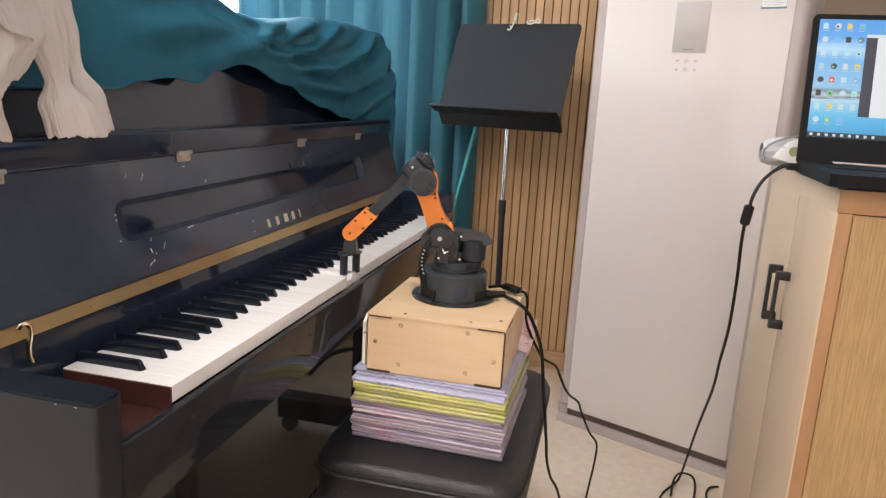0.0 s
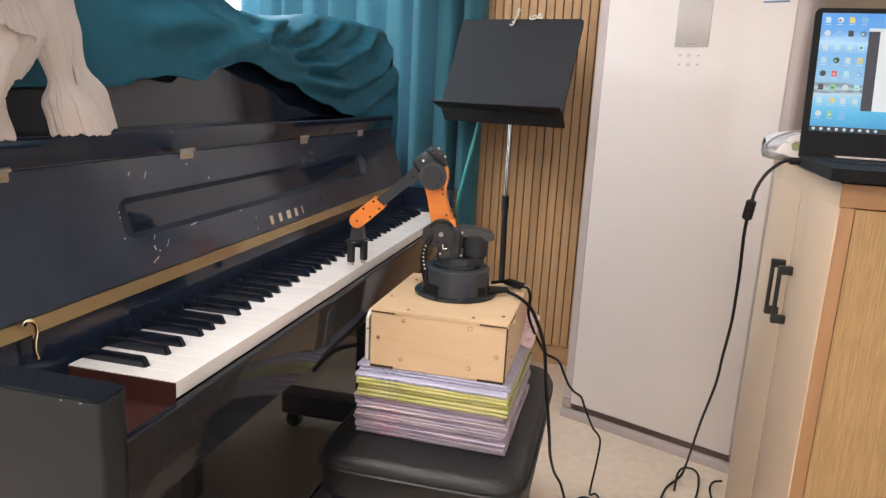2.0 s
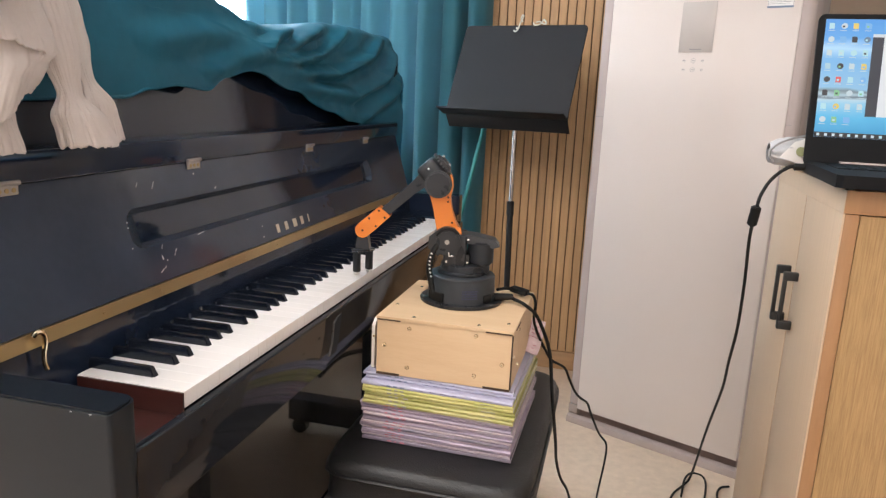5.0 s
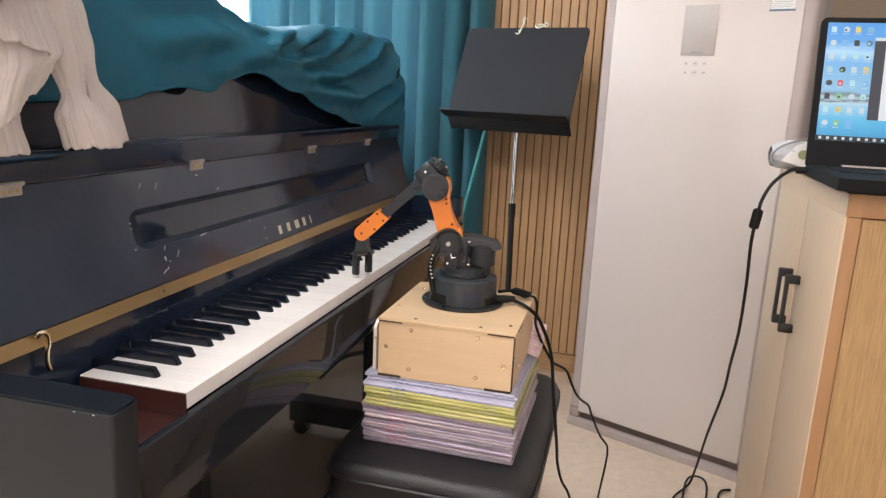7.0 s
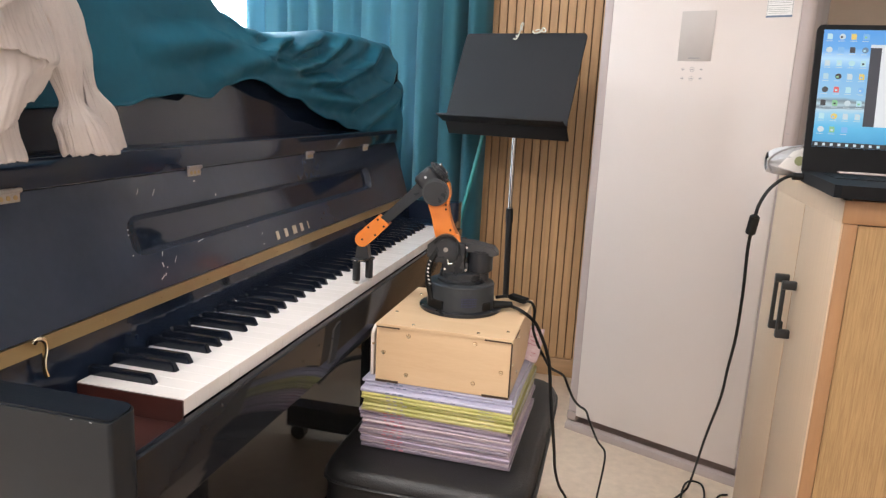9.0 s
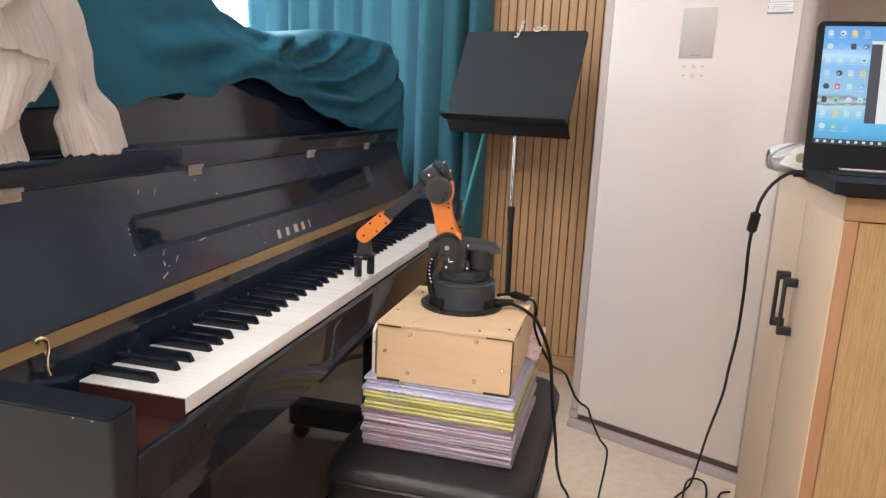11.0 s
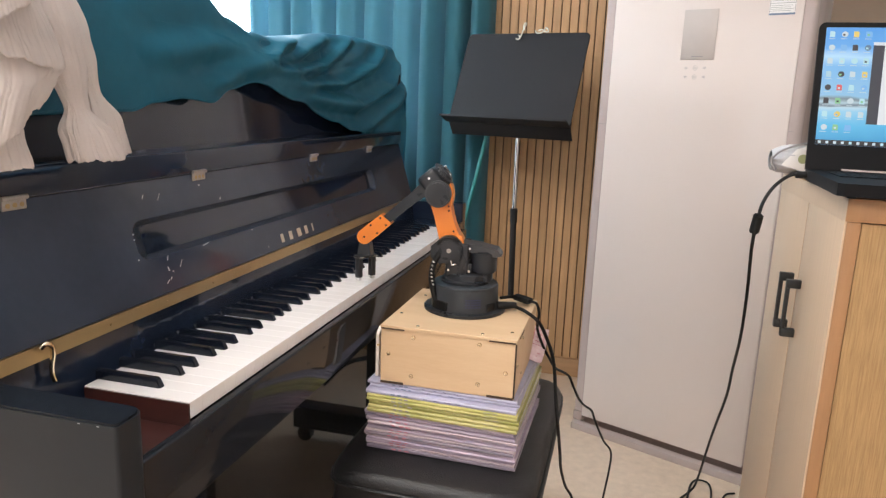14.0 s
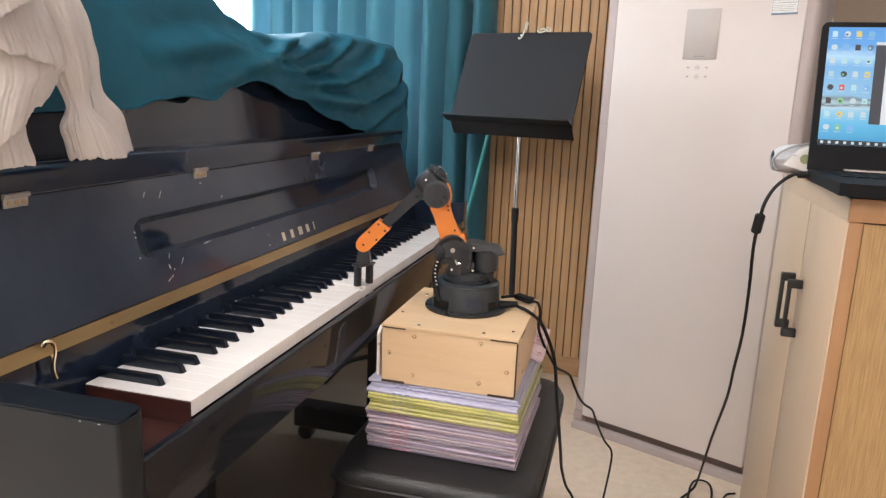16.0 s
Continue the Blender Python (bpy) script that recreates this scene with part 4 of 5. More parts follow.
# scorched finger joints; top-corner slots also hold the lid overhang's shadow as colour
for x0, x1 in ((BX0 + 0.001, BX0 + 0.042), (BX1 - 0.046, BX1 - 0.001)):
    part("scorched_joint", box(x0, x1, BY0 - 0.0016, BY0 + 0.003, PZ1 - T - 0.0012, PZ1 - T + 0.0012), BURNT_SHADE, fpn)
    part("scorched_joint", box(x0, x1, BY0 - 0.0010, BY0 + 0.003, PZ0 - 0.0002, PZ0 + 0.0035), BURNT_SHADE, fpn)
part("scorched_joint", box(BX1 - 0.0018, BX1 + 0.0008, BY0 - 0.0004, BY0 + 0.0016, PZ0 + 0.003, PZ1 - T - 0.002), BURNT_SHADE, sdr)
part("scorched_joint", box(BX1 - 0.0010, BX1 + 0.0016, BY0 + 0.03, BY0 + 0.075, PZ1 - T - 0.0014, PZ1 - T + 0.0012), BURNT_SHADE, sdr)
for x, zz in ((BX0 + 0.058, 0.688), (BX0 + 0.014, 0.654), (BX0 + 0.056, 0.618), (BX1 - 0.062, 0.690), (BX1 - 0.016, 0.646), (BX1 - 0.062, 0.620)):
    s = part("screw", cyl((x, BY0 + 0.001, zz), (x, BY0 - 0.0016, zz), 0.0038, 0.0026, seg=12), SCREW, fpn)
    # dark ring painted in as the shadow round the screw head
    part("screw_rim", cyl((x, BY0 + 0.001, zz), (x, BY0 - 0.0001, zz), 0.0036, seg=14), BURNT_SHADE, fpn)
    part("screw_slot", box(x - 0.0013, x + 0.0013, BY0 - 0.0019, BY0 - 0.0015, zz - 0.0003, zz + 0.0003), BURNT_SHADE, s)
for y, zz in ((0.52, 0.686), (0.47, 0.652), (0.52, 0.622)):
    part("screw", cyl((BX1 - 0.001, y, zz), (BX1 + 0.0012, y, zz), 0.003, 0.002, seg=12), SCREW, sdr)
part("screw", cyl((BX0 - 0.012, BY0 + 0.021, 0.66), (BX0 - 0.012, BY0 + 0.0185, 0.66), 0.0026, 0.002, seg=12), SCREW, sdl)
for x, y in ((BX0 + 0.062, BY0 + 0.012), (BX1 - 0.060, BY0 + 0.012), (BX0 + 0.012, BY0 + 0.075), (BX1 - 0.014, BY0 + 0.038), (BX0 + 0.02, BY1 - 0.05), (BX0 + 0.03, BY1 - 0.012), (BX1 - 0.02, BY1 - 0.03)):
    s = part("screw", cyl((x, y, PZ1 - 0.001), (x, y, PZ1 + 0.0012), 0.0036, 0.0026, seg=12), SCREW, top)
    part("screw_slot", cyl((x, y, PZ1 + 0.001), (x, y, PZ1 + 0.0014), 0.0012, seg=6), BURNT_SHADE, s)

# ---- the robot arm ----
RBX, RBY, RBZ = 0.1807, 0.5953, 0.7056
SHZ, OFF, L2, EL, L3 = 0.8202 - RBZ, 0.0297, 0.1037, 0.0222, 0.1627
robot = thing("robot_arm", (RBX, RBY, RBZ), "small graphite and orange desktop robot arm pressing piano keys", "robot arm")


def rpart(name, bm, mat_, parent=None, label=""):
    ob = new(name, finish(bm, name, mat_))
    ob.parent = parent or robot
    return tagged(ob, label) if label else ob


rpart("base_flange", cyl((0, 0, 0.0), (0, 0, 0.0055), 0.0765, seg=56, bevel=0.001), ROBOT)
for k in range(8):
    a = radians(20 + 45 * k)
    rpart("screw", cyl((0.0705 * math.cos(a), 0.0705 * math.sin(a), 0.005), (0.0705 * math.cos(a), 0.0705 * math.sin(a), 0.0068), 0.0022, seg=10), CHROME)


def lathe(profile, seg=48):
    return sheet(lambda u, v: (lambda i, t: Vector(((profile[i][0] + (profile[i + 1][0] - profile[i][0]) * t) * math.cos(2 * math.pi * u), (profile[i][0] + (profile[i + 1][0] - profile[i][0]) * t) * math.sin(2 * math.pi * u), profile[i][1] + (profile[i + 1][1] - profile[i][1]) * t)))(min(int(v * (len(profile) - 1) + 1e-6), len(profile) - 2), v * (len(profile) - 1) - min(int(v * (len(profile) - 1) + 1e-6), len(profile) - 2)), seg, len(profile) - 1, True)


hb = lathe([(0.063, 0.0056), (0.0628, 0.008), (0.0615, 0.036), (0.0612, 0.047), (0.0600, 0.0508), (0.0570, 0.0525), (0.030, 0.053), (0.0005, 0.053)], 56)
housing = rpart("base_housing", hb, ROBOTBASE)
rpart("seam_ring", lathe([(0.0614, 0.0470), (0.0616, 0.0474), (0.0616, 0.0480), (0.0610, 0.0484)], 56), ROBOT, housing)
# vent marks and dark panels on the housing, the socket at -28 degrees
for r_ in range(4):
    for c_ in range(6):
        a = radians(-75 + c_ * 4.6)
        p = Vector((0.0624 * math.cos(a), 0.0624 * math.sin(a), 0.018 + r_ * 0.0045))
        b = box(-0.0016, 0.0016, -0.0006, 0.0006, -0.0008, 0.0008, m=Matrix.Translation(p) @ pose(0, 0, 0, 0, 0, math.degrees(a) + 90))
        rpart("vent_mark", b, NAVY, housing)
for a, w, hgt in ((-28, 0.011, 0.022), (-125, 0.019, 0.024)):
    q = Vector((0.0585 * math.cos(radians(a)), 0.0585 * math.sin(radians(a)), 0))
    b = box(-w, w, -0.0055, 0.0055, 0.007, hgt, 0.002, m=Matrix.Translation(q) @ pose(0, 0, 0, 0, 0, a + 90))
    rpart("socket_panel", b, RUBBER, housing, "black panel on the housing")

# turret: turns about the upright axis, arm forwards along local x
turret = rpart("turret", lathe([(0.046, 0.0535), (0.046, 0.058), (0.041, 0.060), (0.040, 0.070), (0.036, 0.072), (0.0005, 0.072)], 40), ROBOT)
rpart("bracket", box(-0.006, 0.036, 0.021, 0.030, 0.066, 0.128, 0.004, 3), ROBOT, turret)
rpart("bracket", box(-0.006, 0.036, -0.030, -0.021, 0.066, 0.128, 0.004, 3), ROBOT, turret)
rpart("bracket_plate", box(-0.012, 0.034, -0.0205, 0.0205, 0.066, 0.090, 0.003), ROBOTGREY, turret)
rpart("motor_can", cyl((-0.032, 0.004, 0.073), (-0.032, 0.004, 0.1135), 0.0240, seg=32, bevel=0.003), ROBOT, turret, "upright motor housing")
rpart("motor_can", cyl((-0.032, 0.004, 0.0560), (-0.032, 0.004, 0.0725), 0.0180, seg=24, bevel=0.002), ROBOT, turret)
cp = prism([(0.018, 0.112), (0.020, 0.128), (-0.020, 0.126), (-0.058, 0.118), (-0.066, 0.108), (-0.055, 0.104), (-0.020, 0.110)], "y", -0.020, 0.022, 0.004, 3)
rpart("rear_cover", cp, ROBOTGREY, turret, "sloping dark grey rear cover")
for px, pz in ((0.030, 0.078), (-0.008, 0.078), (-0.008, 0.120)):
    rpart("screw", cyl((px, 0.0295, pz), (px, 0.0312, pz), 0.0022, seg=10), CHROME, turret)
b = tube([(0.046, 0.030, 0.110), (0.056, 0.034, 0.090), (0.060, 0.034, 0.065), (0.056, 0.034, 0.040), (0.050, 0.036, 0.020)], 0.0055, 10)
rpart("cable_sleeve", b, RUBBER, turret)
# pale beads set down one side as the glints of the cable sleeve
for k in range(7):
    zz = 0.050 + 0.007 * k
    rpart("sleeve_ring", cyl((0.0545 + 0.004 * math.sin(k / 2), 0.038, zz), (0.0565 + 0.004 * math.sin(k / 2), 0.040, zz + 0.0018), 0.0014, seg=8), CLEAR, turret)

# upper arm: local x from shoulder to elbow
upper = rpart("upper_arm", prism([(0.006, -0.015), (0.030, -0.0165), (L2 - 0.040, -0.0165), (L2 - 0.014, -0.0190), (L2 - 0.006, -0.004), (L2 - 0.012, 0.0175), (L2 - 0.045, 0.0165), (0.045, 0.0172), (0.030, 0.0195), (0.018, 0.0235), (0.008, 0.0255), (-0.006, 0.004)], "y", -0.018, 0.018, 0.005, 3), ORANGE, None, "bright orange upper arm shell")
strap = [(L2 - 0.024, 0.0150), (L2 - 0.008, 0.0225), (L2 + 0.006, 0.0240), (L2 + 0.012, 0.0225), (L2 + 0.014, 0.0245), (L2 + 0.006, 0.0268), (L2 - 0.010, 0.0255), (L2 - 0.030, 0.0165)]
rpart("elbow_strap", prism(strap, "y", -0.012, 0.022, 0.001), ORANGE, upper, "orange strap round the elbow")
rpart("shoulder_motor", cyl((0, -0.033, 0), (0, 0.033, 0), 0.0265, seg=40, bevel=0.003), ROBOT, upper)
rpart("shoulder_cap", cyl((0, 0.0331, 0), (0, 0.0350, 0), 0.0195, seg=40, bevel=0.001), ROBOT, upper)
rpart("clamp_plate", prism([(-0.006, -0.036), (0.014, -0.031), (0.024, -0.012), (0.016, 0.002), (-0.018, -0.006), (-0.022, -0.022)], "y", 0.0260, 0.0328, 0.0015), ROBOT, upper)
# the clamp's white L-shaped glint, built as two chrome slivers
rpart("clamp_clip", box(-0.0260, -0.0135, 0.0330, 0.0345, -0.0015, 0.0008, 0.0003, 1), CHROME, upper)
rpart("clamp_clip", box(-0.0282, -0.0262, 0.0330, 0.0345, -0.0015, 0.0075, 0.0003, 1), CHROME, upper)
rpart("shoulder_bolt", cyl((0, 0.0356, 0), (0, 0.0368, 0), 0.0042, seg=16), HINGE, upper)
rpart("clamp_strip", tube([(0.012, 0.034, 0.021), (0.020, 0.034, 0.014), (0.024, 0.034, 0.004), (0.023, 0.034, -0.008), (0.015, 0.034, -0.018)], 0.0024, 8), RUBBER, upper)
rpart("rear_link", box(-0.016, 0.022, 0.0185, 0.0245, 0.018, 0.028, 0.003, m=pose(0, 0, 0, 0, 0, 0)), ORANGE, upper)
for px, pz in ((0.031, 0.0130), (L2 - 0.034, 0.0120), (L2 - 0.026, 0.0135)):
    rpart("screw", cyl((px, 0.0175, pz), (px, 0.0190, pz), 0.0020, seg=10), RUBBER, upper)

# forearm: local x from elbow to wrist, its axis lies EL above the elbow
fore = rpart("forearm", prism([(0.006, EL - 0.014), (0.006, EL + 0.014), (0.036, EL + 0.0105), (L3 - 0.050, EL + 0.0080), (L3 - 0.050, EL - 0.0090), (0.044, EL - 0.0095)], "y", -0.0095, 0.0095, 0.003, 3), ROBOT, None, "slim graphite forearm with an orange wrist shell")
rpart("elbow_motor", cyl((0, -0.029, 0), (0, 0.029, 0), 0.0245, seg=40, bevel=0.003), ROBOTGREY, fore, "round grey elbow motor")
rpart("elbow_ring", cyl((0, 0.0291, 0), (0, 0.0306, 0), 0.0205, seg=40), ROBOT, fore)
rpart("motor_block", box(-0.022, 0.017, -0.0225, 0.0225, EL - 0.021, EL + 0.0225, 0.008, 4), ROBOT, fore)
rpart("motor_head", cyl((-0.022, 0, EL), (-0.037, 0, EL), 0.0220, 0.0150, seg=32, bevel=0.004), ROBOT, fore)
for k in range(22):
    a = 2 * math.pi * k / 22
    rpart("gear_tooth", box(-0.0290, -0.0245, -0.0013, 0.0013, 0.0195, 0.0236, m=Matrix.Translation((0, 0, EL)) @ Matrix.Rotation(a, 4, "X")), ROBOTGREY, fore)
for py, pz in ((0.012, 0.012), (-0.012, 0.012), (0.012, -0.010)):
    rpart("screw", cyl((-0.0360, py * 0.8, EL + pz * 0.8), (-0.0384, py * 0.8, EL + pz * 0.8), 0.0022, seg=10), CHROME, fore)
rpart("screw", cyl((-0.004, 0.0225, EL + 0.010), (-0.004, 0.0240, EL + 0.010), 0.0022, seg=10), CHROME, fore)
shell = [(L3 - 0.057, EL - 0.0125), (L3 - 0.052, EL + 0.0135), (L3 - 0.02, EL + 0.0140)] + [(L3 + 0.0140 * math.sin(radians(a)), EL + 0.0140 * math.cos(radians(a))) for a in (0, 22, 45, 67, 90, 112, 135, 157, 180)] + [(L3 - 0.02, EL - 0.0140)]
ws = rpart("wrist_shell", prism(shell, "y", -0.0135, 0.0135, 0.0075, 5), ORANGE, fore, "orange rounded wrist shell")
for px, pz in ((0.0, 0.0), (-0.047, 0.0085), (-0.047, -0.0080), (-0.024, 0.0095), (-0.024, -0.0095)):
    rpart("screw", cyl((L3 + px, 0.0128, EL + pz), (L3 + px, 0.0142, EL + pz), 0.0021, seg=10), RUBBER, fore)

# gripper hangs straight down from the wrist
grip = rpart("gripper", prism([(-0.013, -0.036), (0.013, -0.036), (0.010, -0.014), (0.006, -0.008), (-0.006, -0.008), (-0.010, -0.014)], "y", -0.012, 0.012, 0.002), ROBOT, None, "two-fingered black gripper with clear tips")
GA = pose(0, 0, 0, 0, 0, -37.0)
pl = rpart("plate", box(-0.010, 0.010, -0.0215, 0.0215, -0.0425, -0.0365, 0.0015, m=GA), ROBOT, grip)
rpart("plate_edge", box(-0.0107, 0.0107, -0.0222, 0.0222, -0.0400, -0.0386, 0.0005, m=GA), CHROME, grip)
for s in (-1, 1):
    rpart("finger", box(-0.0058, 0.0058, s * 0.0158 - 0.0052, s * 0.0158 + 0.0052, -0.0790, -0.0420, 0.0015, m=GA), ROBOT, grip)
    rpart("finger_tip", box(-0.0048, 0.0048, s * 0.0158 - 0.0042, s * 0.0158 + 0.0042, -0.0845, -0.0791, 0.0015, 3, m=GA), CLEAR, grip, "clear silicone tip")

# ---- the oak cabinet ----
CX, CY0, CY1, CZ = 0.764, 0.464, 0.908, 0.971
cab = thing("cabinet", (0.98, 0.69, 0.0), "low oak-veneered cabinet with pale doors and orange edging", "cabinet")
part("worktop", box(CX - 0.002, 1.28, CY0 - 0.003, CY1, CZ - 0.034, CZ, 0.0015), OAKEDGE, cab, "oak top with orange edge banding")
part("top_face", box(CX - 0.0027, CX - 0.0021, CY0 - 0.0012, CY1, CZ - 0.0337, CZ - 0.0008), OAKPALE, cab)
part("end_panel", box(CX + 0.0212, 1.28, CY0 + 0.002, CY0 + 0.018, 0.005, CZ - 0.0360), OAK, cab, "oak-veneered end panel with visible grain")
part("corner_post", box(CX + 0.0005, CX + 0.0195, CY0 - 0.0015, CY0 + 0.018, 0.0, CZ - 0.0345, 0.001), OAKEDGE, cab)
part("back_panel", box(CX + 0.02, 1.28, CY1 - 0.018, CY1, 0.005, CZ - 0.0345), OAK, cab)
part("kick_board", box(CX + 0.03, 1.27, CY0 + 0.0185, CY1 - 0.0185, 0.0, 0.06), OAKEDGE, cab)
d1 = part("door", box(CX - 0.0025, CX + 0.0003, CY0 - 0.001, 0.6730, 0.004, CZ - 0.0338, 0.0003), OAKPALE, cab, "pale oak door")
part("edge_band", box(CX - 0.0022, CX + 0.0155, 0.6752, 0.6770, 0.005, CZ - 0.0342), OAKEDGE, cab)
d2 = part("door", box(CX - 0.0024, CX + 0.0160, 0.6772, CY1 - 0.001, 0.004, CZ - 0.0338, 0.0003), OAKPALE, cab, "pale oak door")
for d, y in ((d1, 0.6510), (d2, 0.7080)):
    hb = box(CX - 0.0255, CX - 0.0185, y - 0.004, y + 0.004, 0.706, 0.801, 0.002)
    box(CX - 0.0255, CX - 0.0015, y - 0.006, y + 0.006, 0.790, 0.805, 0.002, bm=hb)
    box(CX - 0.0255, CX - 0.0015, y - 0.006, y + 0.006, 0.702, 0.717, 0.002, bm=hb)
    part("handle", hb, BLACKMETAL, d, "black metal bar handle")

# ---- the laptop ----
LZ = CZ + 0.0008
lap = thing("laptop", (0.93, 0.58, LZ), "open black laptop showing a blue desktop with icons", "laptop")
LM = pose(0.755, 0.704, LZ, 0, 0, -3.0)      # local x along the hinge, local -y towards the user


def lpart(name, bm, mat_, parent=None, label="", m=LM):
    bmesh.ops.transform(bm, matrix=m, verts=bm.verts)
    return part(name, bm, mat_, parent or lap, label)


base = lpart("base", prism([(0.0, -0.255), (0.0, 0.0), (0.012, 0.012), (0.348, 0.012), (0.360, 0.0), (0.360, -0.255), (0.352, -0.262), (0.008, -0.262)], "z", 0.003, 0.021, 0.0025, 2), LAPTOP)
for x in (0.02, 0.34):
    for y in (-0.25, -0.01):
        lpart("foot", cyl((x, y, 0.0), (x, y, 0.0032), 0.006, seg=12), RUBBER, base)
lpart("hinge_cover", box(0.055, 0.305, -0.012, 0.004, 0.0212, 0.0245, 0.001), ACEDGE, base, "silver hinge cover")
for r_ in range(5):
    for c_ in range(15):
        x0, y0 = 0.025 + c_ * 0.0208, -0.045 - r_ * 0.0195
        lpart("key", box(x0, x0 + 0.0175, y0 - 0.016, y0, 0.0211, 0.0226), RUBBER, base)
lpart("touchpad", box(0.125, 0.235, -0.240, -0.160, 0.0211, 0.0214), BLACKMETAL, base)
SM = LM @ pose(0, 0.003, 0.021, -12.5, 0, 0)      # local z up the lid
lid = lpart("screen_lid", prism([(0.0, 0.0), (0.360, 0.0), (0.360, 0.245)] + arc(0.350, 0.248, 0.010, 0, 90, 4) + arc(0.010, 0.248, 0.010, 90, 180, 4), "y", 0.0, 0.007, 0.0015), LAPTOP, None, "", SM)
SX0, SX1, SZ0, SZ1 = 0.011, 0.349, 0.044, 0.249


def screen_material():
    m = bpy.data.materials.new("lit_blue_wallpaper")
    m.use_nodes = True
    nd, ln = m.node_tree.nodes, m.node_tree.links
    b = nd["Principled BSDF"]
    tc = nd.new("ShaderNodeTexCoord")
    sp = nd.new("ShaderNodeSeparateXYZ")
    ln.new(tc.outputs["Generated"], sp.inputs[0])
    ns = nd.new("ShaderNodeTexNoise")
    ns.inputs["Scale"].default_value = 5
    ln.new(tc.outputs["Generated"], ns.inputs["Vector"])
    ma = nd.new("ShaderNodeMath")
    ma.operation = "MULTIPLY_ADD"
    ma.inputs[1].default_value = 0.10
    ln.new(ns.outputs[0], ma.inputs[0])
    ln.new(sp.outputs["Z"], ma.inputs[2])
    rp = nd.new("ShaderNodeValToRGB")
    el = rp.color_ramp.elements
    el[0].position, el[0].color = 0.05, (0.02, 0.24, 0.50, 1)
    el[1].position, el[1].color = 1.05, (0.06, 0.28, 0.66, 1)
    for p, c in ((0.22, (0.07, 0.40, 0.66, 1)), (0.34, (0.24, 0.50, 0.68, 1)), (0.380, (0.40, 0.56, 0.66, 1)), (0.395, (0.10, 0.14, 0.18, 1)), (0.415, (0.36, 0.50, 0.58, 1)), (0.435, (0.14, 0.19, 0.22, 1)), (0.46, (0.22, 0.44, 0.64, 1)), (0.70, (0.15, 0.39, 0.68, 1)), (0.80, (0.38, 0.60, 0.78, 1)), (0.88, (0.09, 0.32, 0.68, 1))):
        e = el.new(p)
        e.color = c
    ln.new(ma.outputs[0], rp.inputs[0])
    ln.new(rp.outputs[0], b.inputs["Emission Color"])
    b.inputs["Emission Strength"].default_value = 1.15
    b.inputs["Base Color"].default_value = (0.01, 0.01, 0.01, 1)
    b.inputs["Roughness"].default_value = 0.3
    return m


scr = lpart("screen", box(SX0, SX1, -0.0008, -0.0001, SZ0, SZ1), screen_material(), lid, "lit blue desktop picture", SM)
tb = lpart("taskbar", box(SX0, SX1, -0.0013, -0.0009, SZ0, SZ0 + 0.0085), glow("taskbar_black", (0.01, 0.02, 0.03), 0.3, (0.01, 0.01, 0.01)), lid, "", SM)
lpart("app_window", box(0.0860, 0.1030, -0.0016, -0.0009, 0.082, 0.218), glow("dark_app", (0.020, 0.026, 0.045), 0.9, (0.01, 0.01, 0.01)), lid, "", SM)
lpart("app_window", box(0.1032, 0.330, -0.0016, -0.0009, 0.082, 0.218), glow("white_app", (0.85, 0.88, 0.92), 0.85, (0.01, 0.01, 0.01)), lid, "", SM)
lpart("app_window_bar", box(0.0860, 0.330, -0.0016, -0.0009, 0.2182, 0.2235), glow("white_bar", (0.75, 0.82, 0.88), 0.85, (0.01, 0.01, 0.01)), lid, "", SM)
ICON = [glow("icon_%s" % n, c, 0.85, (0.01, 0.01, 0.01)) for n, c in (("white", (0.62, 0.75, 0.82)), ("blue", (0.2, 0.5, 0.9)), ("red", (0.8, 0.1, 0.1)), ("green", (0.25, 0.6, 0.3)), ("yellow", (0.85, 0.65, 0.15)), ("black", (0.02, 0.02, 0.03)), ("cyan", (0.5, 0.8, 0.9)), ("slate", (0.12, 0.22, 0.36)), ("pale", (0.45, 0.68, 0.82)))]
PICK = [6, 0, 4, 1, 0, 1, 5, 7, 0, 6, 6, 6, 8, 5, 0, 4, 5, 2, 6, 1, 5, 3, 0, 6, 6, 4, 0, 0, 0, 3, 1]
for k, c in enumerate(PICK):
    r_, c_ = divmod(k, 4)
    x0, z0 = SX0 + 0.006 + c_ * 0.0186, SZ1 - 0.017 - r_ * 0.0232
    w_ = 0.0082 if c != 1 else 0.0098
    sh = arc(x0 + 0.005, z0 + 0.005, 0.0050, 0, 360, 14)[:-1] if k % 3 == 1 else [(x0, z0), (x0 + w_, z0), (x0 + w_, z0 + 0.0080), (x0 + w_ * 0.8, z0 + 0.0100), (x0, z0 + 0.0100)]
    lpart("icon", prism(sh, "y", -0.0012, -0.0009), ICON[c], lid, "", SM)
    if k % 2:
        lpart("icon_detail", box(x0 + 0.002, x0 + 0.0055, -0.0014, -0.00121, z0 + 0.0025, z0 + 0.0055), ICON[(1, 5, 6, 3, 0)[k % 5]], lid, "", SM)
    lpart("icon_caption", box(x0 - 0.001, x0 + 0.0090, -0.0011, -0.0009, z0 - 0.0032, z0 - 0.0024), ICON[0], lid, "", SM)
for k in range(9):
    lpart("taskbar_icon", box(SX0 + 0.004 + k * 0.0120, SX0 + 0.0085 + k * 0.0120, -0.0015, -0.00135, SZ0 + 0.002, SZ0 + 0.0065), ICON[(0, 0, 0, 0, 6, 0, 0, 0, 6)[k]], lid, "", SM)

# crumpled white packet behind the laptop
pkt = thing("plastic_packet", (0.775, 0.855, CZ), "crumpled white plastic packet with an olive round label", "packet")


